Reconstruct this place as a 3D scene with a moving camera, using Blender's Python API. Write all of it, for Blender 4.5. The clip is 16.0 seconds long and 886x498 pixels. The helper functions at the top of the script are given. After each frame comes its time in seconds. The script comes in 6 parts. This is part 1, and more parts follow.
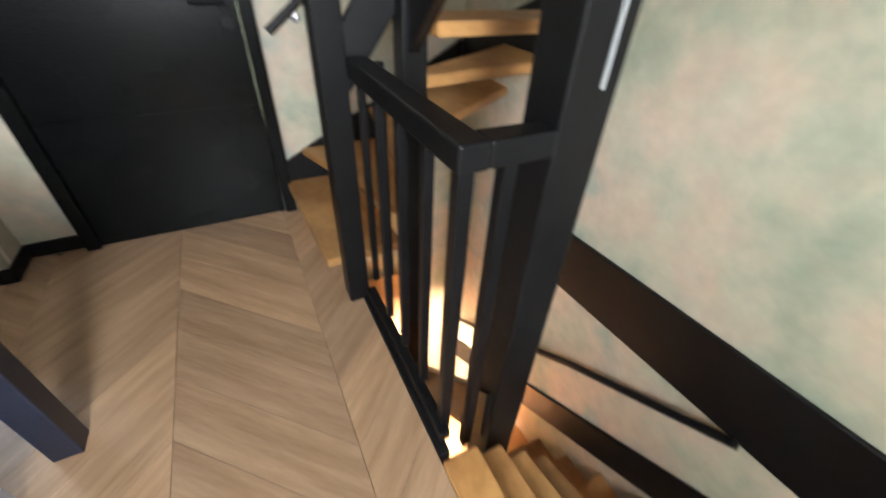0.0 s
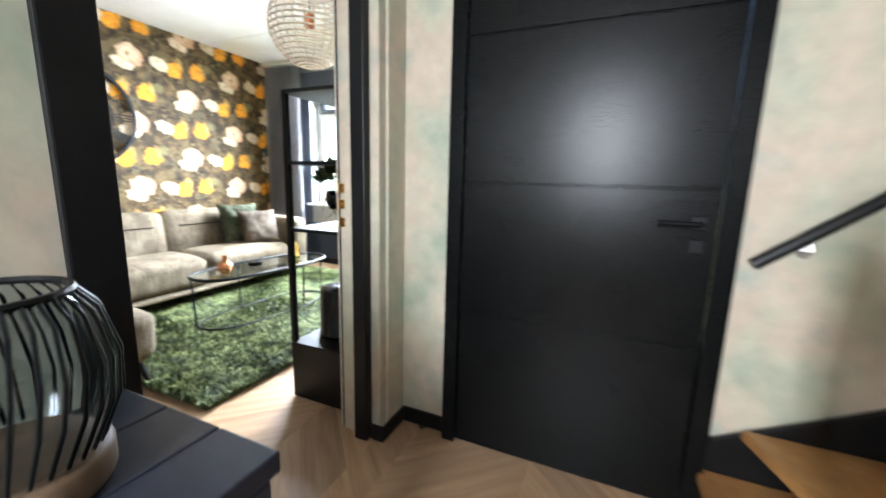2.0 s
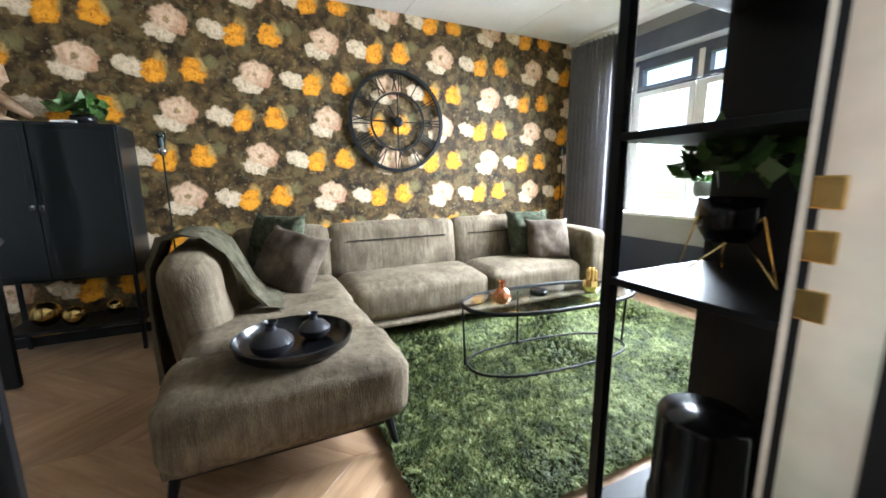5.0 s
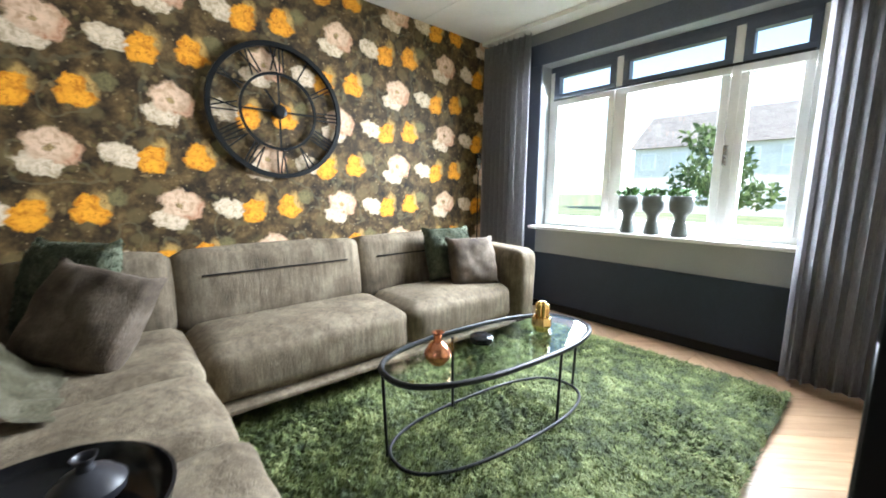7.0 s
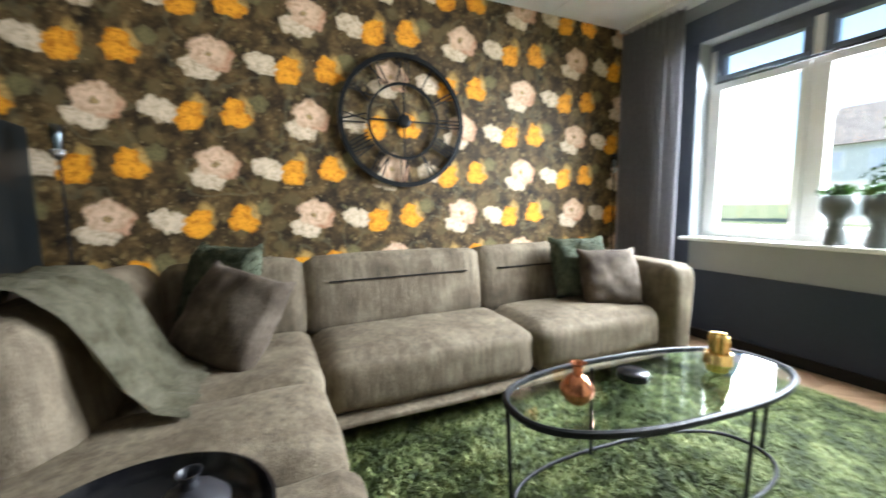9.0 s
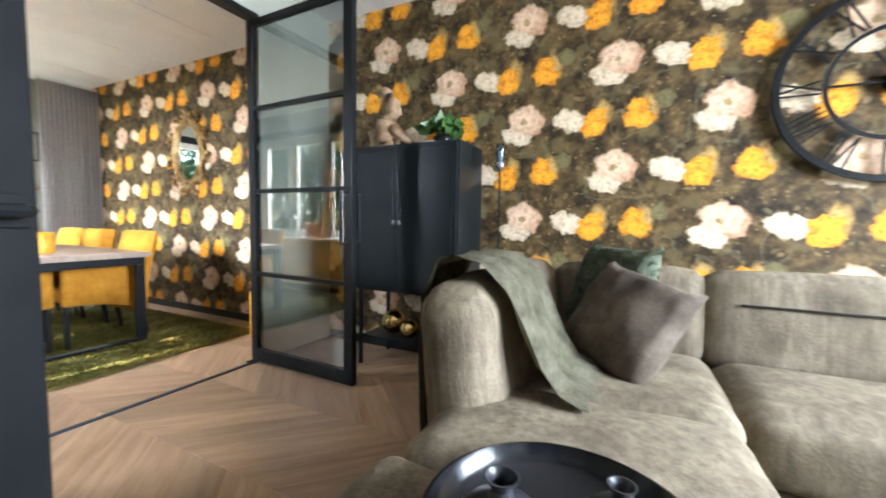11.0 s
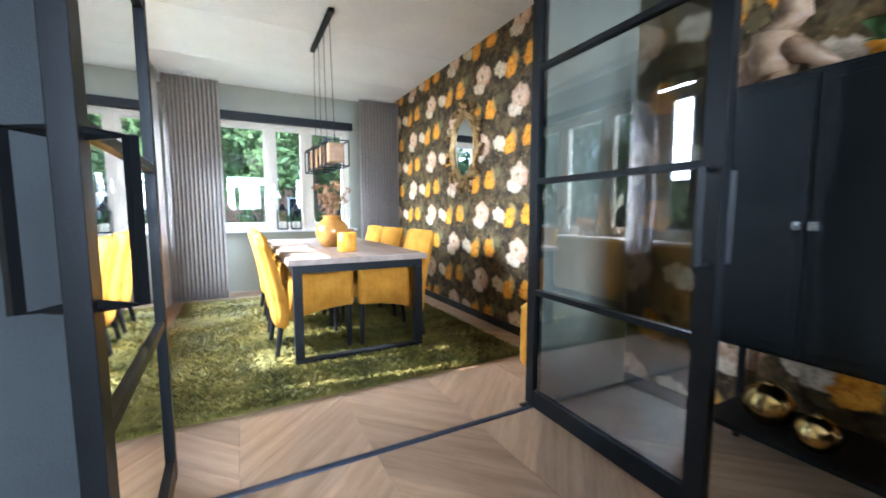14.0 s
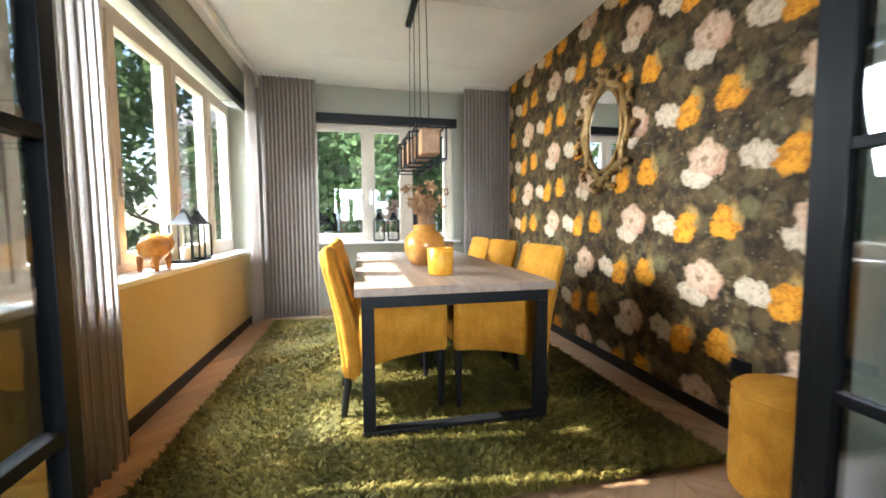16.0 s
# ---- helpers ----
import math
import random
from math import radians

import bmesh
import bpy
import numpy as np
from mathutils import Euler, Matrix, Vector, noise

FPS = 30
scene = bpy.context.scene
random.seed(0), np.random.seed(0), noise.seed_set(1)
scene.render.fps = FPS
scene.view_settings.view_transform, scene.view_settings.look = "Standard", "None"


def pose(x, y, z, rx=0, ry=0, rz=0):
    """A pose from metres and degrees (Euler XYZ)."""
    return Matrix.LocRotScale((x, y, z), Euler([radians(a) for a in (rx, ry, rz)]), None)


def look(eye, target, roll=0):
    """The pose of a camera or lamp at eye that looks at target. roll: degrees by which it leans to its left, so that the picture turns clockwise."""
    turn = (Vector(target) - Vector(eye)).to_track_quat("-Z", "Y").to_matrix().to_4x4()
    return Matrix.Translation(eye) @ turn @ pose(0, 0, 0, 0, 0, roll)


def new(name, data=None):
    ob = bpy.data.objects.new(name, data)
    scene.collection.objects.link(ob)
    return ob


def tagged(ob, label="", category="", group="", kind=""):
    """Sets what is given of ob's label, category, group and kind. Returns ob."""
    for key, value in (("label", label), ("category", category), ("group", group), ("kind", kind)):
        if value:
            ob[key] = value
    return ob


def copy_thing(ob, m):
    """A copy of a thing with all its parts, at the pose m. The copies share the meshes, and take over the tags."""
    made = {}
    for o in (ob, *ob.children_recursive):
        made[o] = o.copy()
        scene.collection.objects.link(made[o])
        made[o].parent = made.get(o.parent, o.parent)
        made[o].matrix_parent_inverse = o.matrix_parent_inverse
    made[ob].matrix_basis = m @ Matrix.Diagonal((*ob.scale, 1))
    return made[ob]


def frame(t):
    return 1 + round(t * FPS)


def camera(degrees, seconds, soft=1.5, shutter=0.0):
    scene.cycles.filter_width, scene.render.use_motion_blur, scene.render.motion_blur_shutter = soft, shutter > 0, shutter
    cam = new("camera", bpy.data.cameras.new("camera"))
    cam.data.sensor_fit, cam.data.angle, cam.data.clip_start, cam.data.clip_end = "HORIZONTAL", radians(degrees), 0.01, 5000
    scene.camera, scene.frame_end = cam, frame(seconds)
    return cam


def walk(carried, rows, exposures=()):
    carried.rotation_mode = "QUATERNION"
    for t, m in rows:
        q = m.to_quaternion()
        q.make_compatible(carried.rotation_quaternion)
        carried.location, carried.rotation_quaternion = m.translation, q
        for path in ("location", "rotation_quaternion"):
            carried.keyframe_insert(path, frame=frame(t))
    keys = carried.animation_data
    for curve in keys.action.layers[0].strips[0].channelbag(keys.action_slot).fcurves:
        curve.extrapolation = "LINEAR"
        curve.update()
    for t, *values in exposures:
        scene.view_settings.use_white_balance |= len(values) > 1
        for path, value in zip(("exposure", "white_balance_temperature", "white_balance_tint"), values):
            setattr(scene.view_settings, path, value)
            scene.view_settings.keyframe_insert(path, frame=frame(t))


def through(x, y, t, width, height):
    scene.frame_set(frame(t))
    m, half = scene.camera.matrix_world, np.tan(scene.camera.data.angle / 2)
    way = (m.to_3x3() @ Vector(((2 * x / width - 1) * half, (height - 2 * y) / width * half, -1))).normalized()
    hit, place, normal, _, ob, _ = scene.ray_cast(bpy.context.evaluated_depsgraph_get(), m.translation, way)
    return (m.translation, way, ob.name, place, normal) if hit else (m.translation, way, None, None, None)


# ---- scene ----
cam = camera(97.8, 16.0, 1.7, 0.5)
PATH = [
    (0, (0.459, 0.401, 1.297), (1.219, 1.797, 0.083), 3.1),
    (0.5, (0.392, 0.509, 1.253), (0.918, 2.22, 0.36), 5.0),
    (1, (0.339, 0.624, 1.233), (0.434, 2.529, 0.63), 4.1),
    (1.5, (0.277, 0.854, 1.217), (-0.084, 2.777, 0.801), 3.2),
    (2, (0.234, 1.077, 1.213), (-0.557, 2.88, 0.862), 1.5),
    (2.5, (0.128, 1.385, 1.205), (-1.089, 2.934, 0.86), 0.0),
    (3, (0.033, 1.546, 1.206), (-1.494, 2.788, 0.853), -0.4),
    (3.5, (-0.091, 1.641, 1.191), (-1.819, 2.582, 0.83), -0.5),
    (3.7, (-0.152, 1.681, 1.186), (-1.93, 2.52, 0.82), -0.7),
    (5.8, (-0.939, 1.913, 1.184), (-2.708, 2.785, 0.851), 0.2),
    (6, (-1.008, 1.953, 1.172), (-2.749, 2.883, 0.849), 0.3),
    (6.5, (-1.178, 2.033, 1.155), (-2.809, 3.151, 0.853), 0.5),
    (7, (-1.318, 2.093, 1.174), (-2.819, 3.381, 0.881), 0.5),
    (7.5, (-1.421, 2.19, 1.15), (-2.9, 3.513, 0.901), 0.3),
    (8, (-1.465, 2.24, 1.148), (-2.998, 3.505, 0.92), 0.1),
    (8.5, (-1.489, 2.209, 1.141), (-3.14, 3.315, 0.919), -0.2),
    (9, (-1.545, 2.185, 1.115), (-3.369, 2.975, 0.898), -0.7),
    (9.5, (-1.592, 2.097, 1.111), (-3.54, 2.49, 0.885), -0.7),
    (10, (-1.673, 2.049, 1.043), (-3.664, 1.962, 0.876), -1.2),
    (10.2, (-1.686, 2.06, 1.038), (-3.658, 1.766, 0.874), -0.7),
    (12.3, (-1.788, 1.802, 1.04), (-3.281, 0.479, 0.899), 1.3),
    (12.5, (-1.833, 1.777, 1.065), (-3.276, 0.402, 0.9), 1.1),
    (13, (-1.955, 1.616, 1.068), (-3.263, 0.115, 0.879), 1.3),
    (13.5, (-2.088, 1.395, 1.055), (-3.213, -0.247, 0.864), 0.6),
    (14, (-2.205, 1.16, 1.077), (-3.131, -0.602, 0.887), -0.0),
    (14.5, (-2.285, 0.916, 1.085), (-3.054, -0.921, 0.9), 0.1),
    (15, (-2.342, 0.681, 1.075), (-3.009, -1.196, 0.896), 0.4),
    (15.5, (-2.417, 0.449, 1.071), (-2.979, -1.464, 0.906), 0.3),
    (16, (-2.507, 0.262, 1.064), (-2.924, -1.689, 0.926), -0.3),
]
EXPOSURE = [(0.0, 3.05, 6150, 10), (1.0, 3.4, 6050, 10), (2.0, 3.3, 6000, 10), (3.6, 3.0, 6050, 10), (6.0, 2.7, 6000, 10), (7.0, 2.5, 6050, 10), (9.0, 2.35, 6200, 10), (10.0, 2.8, 6100, 10), (12.5, 3.5, 5400, 10), (13.5, 3.15, 5350, 10), (14.5, 2.75, 5150, 10), (15.5, 2.55, 5200, 10), (16.0, 2.45, 6100, 10)]
walk(cam, [(t, look(eye, target, roll)) for t, eye, target, roll in PATH], EXPOSURE)

# ---- world, sun and added daylight lamps at the windows ----
SUN_WAY = Vector((-1.0, 0.14, -0.86)).normalized()
world = bpy.data.worlds.new("daylight")
scene.world = world
world.use_nodes = True
wn = world.node_tree.nodes
sky = wn.new("ShaderNodeTexSky")
sky.sky_type, sky.sun_disc = "NISHITA", False
sky.sun_elevation = math.asin(-SUN_WAY.z)
sky.sun_rotation = math.atan2(-SUN_WAY.x, -SUN_WAY.y)
world.node_tree.links.new(sky.outputs[0], wn["Background"].inputs[0])
wn["Background"].inputs[1].default_value = 0.11
sun = new("sun", bpy.data.lights.new("sun", "SUN"))
sun.data.energy, sun.data.angle, sun.data.color = 5.0, radians(0.5), (1.0, 0.93, 0.82)
sun.matrix_world = look((0, 0, 10), Vector((0, 0, 10)) + SUN_WAY)


def window_light(name, place, target, wide, high, watts, color):
    lamp = new(name, bpy.data.lights.new(name, "AREA"))
    lamp.data.shape, lamp.data.size, lamp.data.size_y = "RECTANGLE", wide, high
    lamp.data.energy, lamp.data.color = watts, color
    lamp.data.spread = radians(130)
    lamp.matrix_world = look(place, target)
    return lamp


SKY_WHITE = (0.86, 0.93, 1.0)
window_light("living_window_daylight", (-2.7, 5.78, 1.75), (-2.8, 3.1, -0.2), 1.95, 1.45, 94, SKY_WHITE)
# added lamps outside, out of view, standing in for sky light
window_light("dining_end_window_daylight", (-2.8, -6.3, 4.2), (-2.8, -3.2, 0.2), 1.9, 1.6, 150, SKY_WHITE)
window_light("dining_side_window_daylight", (0.7, -2.9, 4.2), (-2.6, -2.9, 0.3), 2.9, 1.6, 170, SKY_WHITE)
# added fill that brightens the papered wall through the side window
window_light("dining_side_low_daylight", (2.0, -2.9, 2.5), (-3.8, -2.9, 0.8), 2.6, 1.7, 125, SKY_WHITE)
window_light("hall_window_daylight", (0.05, -1.285, 1.72), (0.05, 2, 1.0), 0.55, 1.1, 9, (0.96, 0.98, 1.0))

# ---- materials ----
def shade(name, rough=0.5, metal=0.0, spec=0.5):
    m = bpy.data.materials.new(name)
    m.use_nodes = True
    b = m.node_tree.nodes["Principled BSDF"]
    b.inputs["Roughness"].default_value, b.inputs["Metallic"].default_value = rough, metal
    b.inputs["Specular IOR Level"].default_value = spec
    return m, m.node_tree.nodes, m.node_tree.links, b


def rgb(c):
    return (c[0], c[1], c[2], 1.0)


def coords(nodes, links, scale=(1, 1, 1), turn=(0, 0, 0)):
    tc, mp = nodes.new("ShaderNodeTexCoord"), nodes.new("ShaderNodeMapping")
    mp.inputs["Scale"].default_value, mp.inputs["Rotation"].default_value = scale, turn
    links.new(tc.outputs["Object"], mp.inputs["Vector"])
    return mp.outputs[0]


def noise_tex(nodes, links, vec, scale, detail=4.0, rough=0.55):
    n = nodes.new("ShaderNodeTexNoise")
    n.inputs["Scale"].default_value, n.inputs["Detail"].default_value, n.inputs["Roughness"].default_value = scale, detail, rough
    links.new(vec, n.inputs["Vector"])
    return n.outputs["Fac"]


def ramp(nodes, links, fac, stops):
    r = nodes.new("ShaderNodeValToRGB")
    while len(r.color_ramp.elements) < len(stops):
        r.color_ramp.elements.new(0.5)
    for e, (p, c) in zip(r.color_ramp.elements, stops):
        e.position, e.color = p, rgb(c)
    links.new(fac, r.inputs[0])
    return r.outputs[0]


def mix(nodes, links, fac, a, b, kind="MIX"):
    m = nodes.new("ShaderNodeMixRGB")
    m.blend_type = kind
    for k, v in ((0, fac), (1, a), (2, b)):
        if isinstance(v, (int, float)):
            m.inputs[k].default_value = v
        elif isinstance(v, tuple):
            m.inputs[k].default_value = rgb(v)
        else:
            links.new(v, m.inputs[k])
    return m.outputs[0]


def maths(nodes, links, op, a, b=0.0, c=0.0, clamp=False):
    m = nodes.new("ShaderNodeMath")
    m.operation, m.use_clamp = op, clamp
    for k, v in enumerate((a, b, c)):
        if isinstance(v, (int, float)):
            m.inputs[k].default_value = v
        else:
            links.new(v, m.inputs[k])
    return m.outputs[0]


def bump(nodes, links, b, height, strength, distance=0.01):
    n = nodes.new("ShaderNodeBump")
    n.inputs["Strength"].default_value, n.inputs["Distance"].default_value = strength, distance
    links.new(height, n.inputs["Height"])
    links.new(n.outputs[0], b.inputs["Normal"])


def mottled(name, colors, scale=6.0, rough=0.6, metal=0.0, grain=0.25, fine=80.0, stretch=(1, 1, 1), spec=0.4, island=0.0):
    """A surface of a few near colours in patches, with fine grain in relief."""
    m, n, l, b = shade(name, rough, metal, spec)
    v = coords(n, l, stretch)
    col = ramp(n, l, noise_tex(n, l, v, scale, 5), [(0.3 + 0.4 * i / max(1, len(colors) - 1), c) for i, c in enumerate(colors)])
    f = noise_tex(n, l, v, fine, 3)
    col = mix(n, l, 0.25, col, ramp(n, l, f, [(0.3, (0.35, 0.35, 0.35)), (0.7, (0.75, 0.75, 0.75))]), "OVERLAY")
    if island:
        g = n.new("ShaderNodeNewGeometry")
        k = ramp(n, l, g.outputs["Random Per Island"], [(0.0, (1 - island,) * 3), (1.0, (1, 1, 1))])
        col = mix(n, l, 1.0, col, k, "MULTIPLY")
    l.new(col, b.inputs["Base Color"])
    r = n.new("ShaderNodeMapRange")
    r.inputs["To Min"].default_value, r.inputs["To Max"].default_value = max(0.03, rough - 0.1), min(1, rough + 0.1)
    l.new(f, r.inputs["Value"])
    l.new(r.outputs[0], b.inputs["Roughness"])
    if grain:
        bump(n, l, b, f, grain)
    return m


def velvet(name, colors, scale=5.0, sheen=0.5, fine=220.0, brush=0.14):
    m, n, l, b = shade(name, 0.85, 0.0, 0.2)
    v = coords(n, l)
    patch = noise_tex(n, l, v, scale, 4, 0.6)
    f = noise_tex(n, l, coords(n, l, (1, 1, 0.35)), fine, 2)
    col = ramp(n, l, patch, [(0.3 + 0.4 * i / (len(colors) - 1), c) for i, c in enumerate(colors)])
    col = mix(n, l, 0.3, col, ramp(n, l, f, [(0.3, (0.3, 0.3, 0.3)), (0.7, (0.8, 0.8, 0.8))]), "OVERLAY")
    brushed = noise_tex(n, l, coords(n, l, (1, 1, 0.16)), scale * 7, 4, 0.65)
    col = mix(n, l, brush, col, ramp(n, l, brushed, [(0.34, (0.18, 0.18, 0.18)), (0.66, (0.78, 0.78, 0.78))]), "OVERLAY")
    l.new(col, b.inputs["Base Color"])
    b.inputs["Sheen Weight"].default_value, b.inputs["Sheen Roughness"].default_value = sheen, 0.4
    b.inputs["Sheen Tint"].default_value = rgb(colors[-1])
    h = mix(n, l, 0.35, noise_tex(n, l, coords(n, l, (2, 2, 0.6)), 9, 4), f)
    bump(n, l, b, h, 0.6, 0.02)
    return m


def wood(name, dark, light, scale=1.0, rough=0.45, axis=(1, 12, 12), grain=0.12):
    """Timber with its grain along the object's own x."""
    m, n, l, b = shade(name, rough)
    oi = n.new("ShaderNodeObjectInfo")
    v = coords(n, l, tuple(a * scale for a in axis))
    shift = n.new("ShaderNodeVectorMath")
    shift.operation = "ADD"
    l.new(v, shift.inputs[0])
    k = n.new("ShaderNodeCombineXYZ")
    far = maths(n, l, "MULTIPLY", oi.outputs["Random"], 40.0)
    for i in range(3):
        l.new(far, k.inputs[i])
    l.new(k.outputs[0], shift.inputs[1])
    a = noise_tex(n, l, shift.outputs[0], 1.6, 6, 0.6)
    f = noise_tex(n, l, shift.outputs[0], 9, 5, 0.7)
    col = ramp(n, l, a, [(0.3, dark), (0.7, light)])
    col = mix(n, l, 0.22, col, ramp(n, l, f, [(0.35, (0.32, 0.32, 0.32)), (0.65, (0.68, 0.68, 0.68))]), "OVERLAY")
    tone = ramp(n, l, oi.outputs["Random"], [(0.0, (0.74, 0.73, 0.74)), (1.0, (1.08, 1.06, 1.03))])
    l.new(mix(n, l, 1.0, col, tone, "MULTIPLY"), b.inputs["Base Color"])
    bump(n, l, b, f, grain, 0.004)
    return m


def wallpaper(name):
    """Dark floral paper: peonies, pale roses and orange tulips in staggered rows."""
    m, n, l, b = shade(name, 0.68, 0.0, 0.24)
    P, H, Z0, Y0 = 1.127, 0.325, 1.04 - 0.1625, 1.30 - 0.20
    raw = coords(n, l)

    def warp(vec, scale, amount):
        t = n.new("ShaderNodeTexNoise")
        t.inputs["Scale"].default_value, t.inputs["Detail"].default_value = scale, 3
        l.new(vec, t.inputs["Vector"])
        s = n.new("ShaderNodeVectorMath")
        s.operation = "MULTIPLY_ADD"
        l.new(t.outputs["Color"], s.inputs[0])
        s.inputs[1].default_value, s.inputs[2].default_value = (amount,) * 3, (-amount / 2,) * 3
        a = n.new("ShaderNodeVectorMath")
        l.new(vec, a.inputs[0])
        l.new(s.outputs[0], a.inputs[1])
        return a.outputs[0]

    vec = warp(warp(raw, 16, 0.05), 55, 0.02)
    sep = n.new("ShaderNodeSeparateXYZ")
    l.new(vec, sep.inputs[0])
    y, z = sep.outputs["Y"], sep.outputs["Z"]
    row = maths(n, l, "DIVIDE", maths(n, l, "SUBTRACT", z, Z0), H)
    rowi = maths(n, l, "FLOOR", row)
    fv = maths(n, l, "MULTIPLY", maths(n, l, "SUBTRACT", maths(n, l, "SUBTRACT", row, rowi), 0.5), H)
    odd = maths(n, l, "MODULO", maths(n, l, "ADD", rowi, 100.0), 2.0)
    u = maths(n, l, "DIVIDE", maths(n, l, "SUBTRACT", y, Y0), P)
    u = maths(n, l, "ADD", maths(n, l, "ADD", u, maths(n, l, "MULTIPLY", odd, 0.5)), 100.0)
    fu = maths(n, l, "MULTIPLY", maths(n, l, "FRACT", u), P)

    # ground: brown-black with olive leaves, stems and small pale buds
    g1 = noise_tex(n, l, raw, 11, 6, 0.65)
    col = ramp(n, l, g1, [(0.32, (0.011, 0.0065, 0.003)), (0.44, (0.040, 0.024, 0.009)), (0.58, (0.098, 0.060, 0.021)), (0.72, (0.20, 0.130, 0.049))])
    vor = n.new("ShaderNodeTexVoronoi")
    vor.inputs["Scale"].default_value = 21
    l.new(warp(raw, 7, 0.12), vor.inputs["Vector"])
    leaf = ramp(n, l, vor.outputs["Distance"], [(0.22, (1, 1, 1)), (0.42, (0, 0, 0))])
    cell = n.new("ShaderNodeSeparateColor")
    l.new(vor.outputs["Color"], cell.inputs[0])
    leaf = maths(n, l, "MULTIPLY", leaf, maths(n, l, "GREATER_THAN", cell.outputs[0], 0.38))
    tint = ramp(n, l, cell.outputs[1], [(0.0, (0.078, 0.062, 0.018)), (0.55, (0.140, 0.104, 0.036)), (0.9, (0.26, 0.182, 0.075))])
    col = mix(n, l, maths(n, l, "MULTIPLY", leaf, 0.6), col, tint)
    # larger soft round leaves and pale seed heads
    for scale, keep, near, far, tone, part_of in ((7.5, 0.55, 0.30, 0.46, (0.125, 0.092, 0.036), 0.65), (34.0, 0.80, 0.16, 0.30, (0.34, 0.25, 0.13), 0.75)):
        sp = n.new("ShaderNodeTexVoronoi")
        sp.inputs["Scale"].default_value = scale
        l.new(warp(raw, scale * 1.3, 0.5 / scale), sp.inputs["Vector"])
        sc = n.new("ShaderNodeSeparateColor")
        l.new(sp.outputs["Color"], sc.inputs[0])
        on = maths(n, l, "MULTIPLY", ramp(n, l, sp.outputs["Distance"], [(near, (1, 1, 1)), (far, (0, 0, 0))]), maths(n, l, "GREATER_THAN", sc.outputs[0], keep))
        col = mix(n, l, maths(n, l, "MULTIPLY", on, part_of), col, tone)
    wav = n.new("ShaderNodeTexWave")
    wav.inputs["Scale"].default_value, wav.inputs["Distortion"].default_value, wav.inputs["Detail"].default_value = 2.4, 14, 3
    l.new(raw, wav.inputs["Vector"])
    stem = ramp(n, l, wav.outputs["Fac"], [(0.95, (0, 0, 0)), (0.99, (0.22, 0.22, 0.22))])
    col = mix(n, l, stem, col, (0.2, 0.18, 0.10))

    petal = noise_tex(n, l, raw, 26, 4, 0.6)
    vein = noise_tex(n, l, coords(n, l, (1, 60, 16), (0.5, 0, 0)), 1.0, 3)

    def blob(col, cx, cz, rx, rz, dark, light, edge=0.12, turn=0.0, lobes=5.0, cup=0.10):
        """A bloom of folded petals with a lobed outline."""
        rx, rz = rx * 1.28, rz * 1.28
        dx, dz = maths(n, l, "SUBTRACT", fu, cx), maths(n, l, "SUBTRACT", fv, cz)
        if turn:
            c, s = math.cos(turn), math.sin(turn)
            dx, dz = (maths(n, l, "ADD", maths(n, l, "MULTIPLY", dx, c), maths(n, l, "MULTIPLY", dz, s)),
                      maths(n, l, "SUBTRACT", maths(n, l, "MULTIPLY", dz, c), maths(n, l, "MULTIPLY", dx, s)))
        qx, qz = maths(n, l, "DIVIDE", dx, rx), maths(n, l, "DIVIDE", dz, rz)
        d = maths(n, l, "SQRT", maths(n, l, "ADD", maths(n, l, "MULTIPLY", qx, qx), maths(n, l, "MULTIPLY", qz, qz)))
        way = maths(n, l, "ARCTAN2", qz, qx)
        lobe = maths(n, l, "SINE", maths(n, l, "ADD", maths(n, l, "MULTIPLY", way, lobes), maths(n, l, "MULTIPLY", petal, 7.0)))
        f = n.new("ShaderNodeMapRange")
        f.inputs["From Min"].default_value, f.inputs["From Max"].default_value = 1 + edge, 1 - edge
        l.new(maths(n, l, "ADD", d, maths(n, l, "MULTIPLY", lobe, cup)), f.inputs["Value"])
        fold = maths(n, l, "SINE", maths(n, l, "ADD", maths(n, l, "MULTIPLY", d, 10.0), maths(n, l, "ADD", maths(n, l, "MULTIPLY", lobe, 1.6), maths(n, l, "MULTIPLY", petal, 9.0))))
        tone = maths(n, l, "ADD", maths(n, l, "ADD", maths(n, l, "MULTIPLY", petal, 0.55), maths(n, l, "MULTIPLY", vein, 0.25)), maths(n, l, "MULTIPLY_ADD", fold, 0.055, 0.10))
        body = ramp(n, l, tone, [(0.36, dark), (0.52, light), (0.66, tuple(min(0.85, c * 1.12) for c in light))])
        body = mix(n, l, maths(n, l, "MULTIPLY", maths(n, l, "POWER", d, 3.0), 0.5, clamp=True), body, dark)
        return mix(n, l, f.outputs[0], col, body)

    pink, pale, white, orange = ((0.40, 0.19, 0.10), (0.64, 0.39, 0.25)), ((0.46, 0.28, 0.16), (0.71, 0.50, 0.34)), ((0.42, 0.31, 0.19), (0.70, 0.57, 0.41)), ((0.46, 0.145, 0.005), (0.82, 0.355, 0.022))
    # peony with pale roses at its foot
    col = blob(col, 0.135, -0.05, 0.062, 0.045, *white)
    col = blob(col, 0.185, -0.072, 0.055, 0.042, *white)
    col = blob(col, 0.265, 0.02, 0.058, 0.066, *pink)
    col = blob(col, 0.21, 0.045, 0.082, 0.068, *pale)
    col = blob(col, 0.205, 0.03, 0.016, 0.014, (0.16, 0.10, 0.04), (0.42, 0.28, 0.12), 0.3)
    # white rose beside an orange tulip
    col = blob(col, 0.47, 0.022, 0.052, 0.045, *white)
    col = blob(col, 0.525, 0.0, 0.055, 0.05, *white)
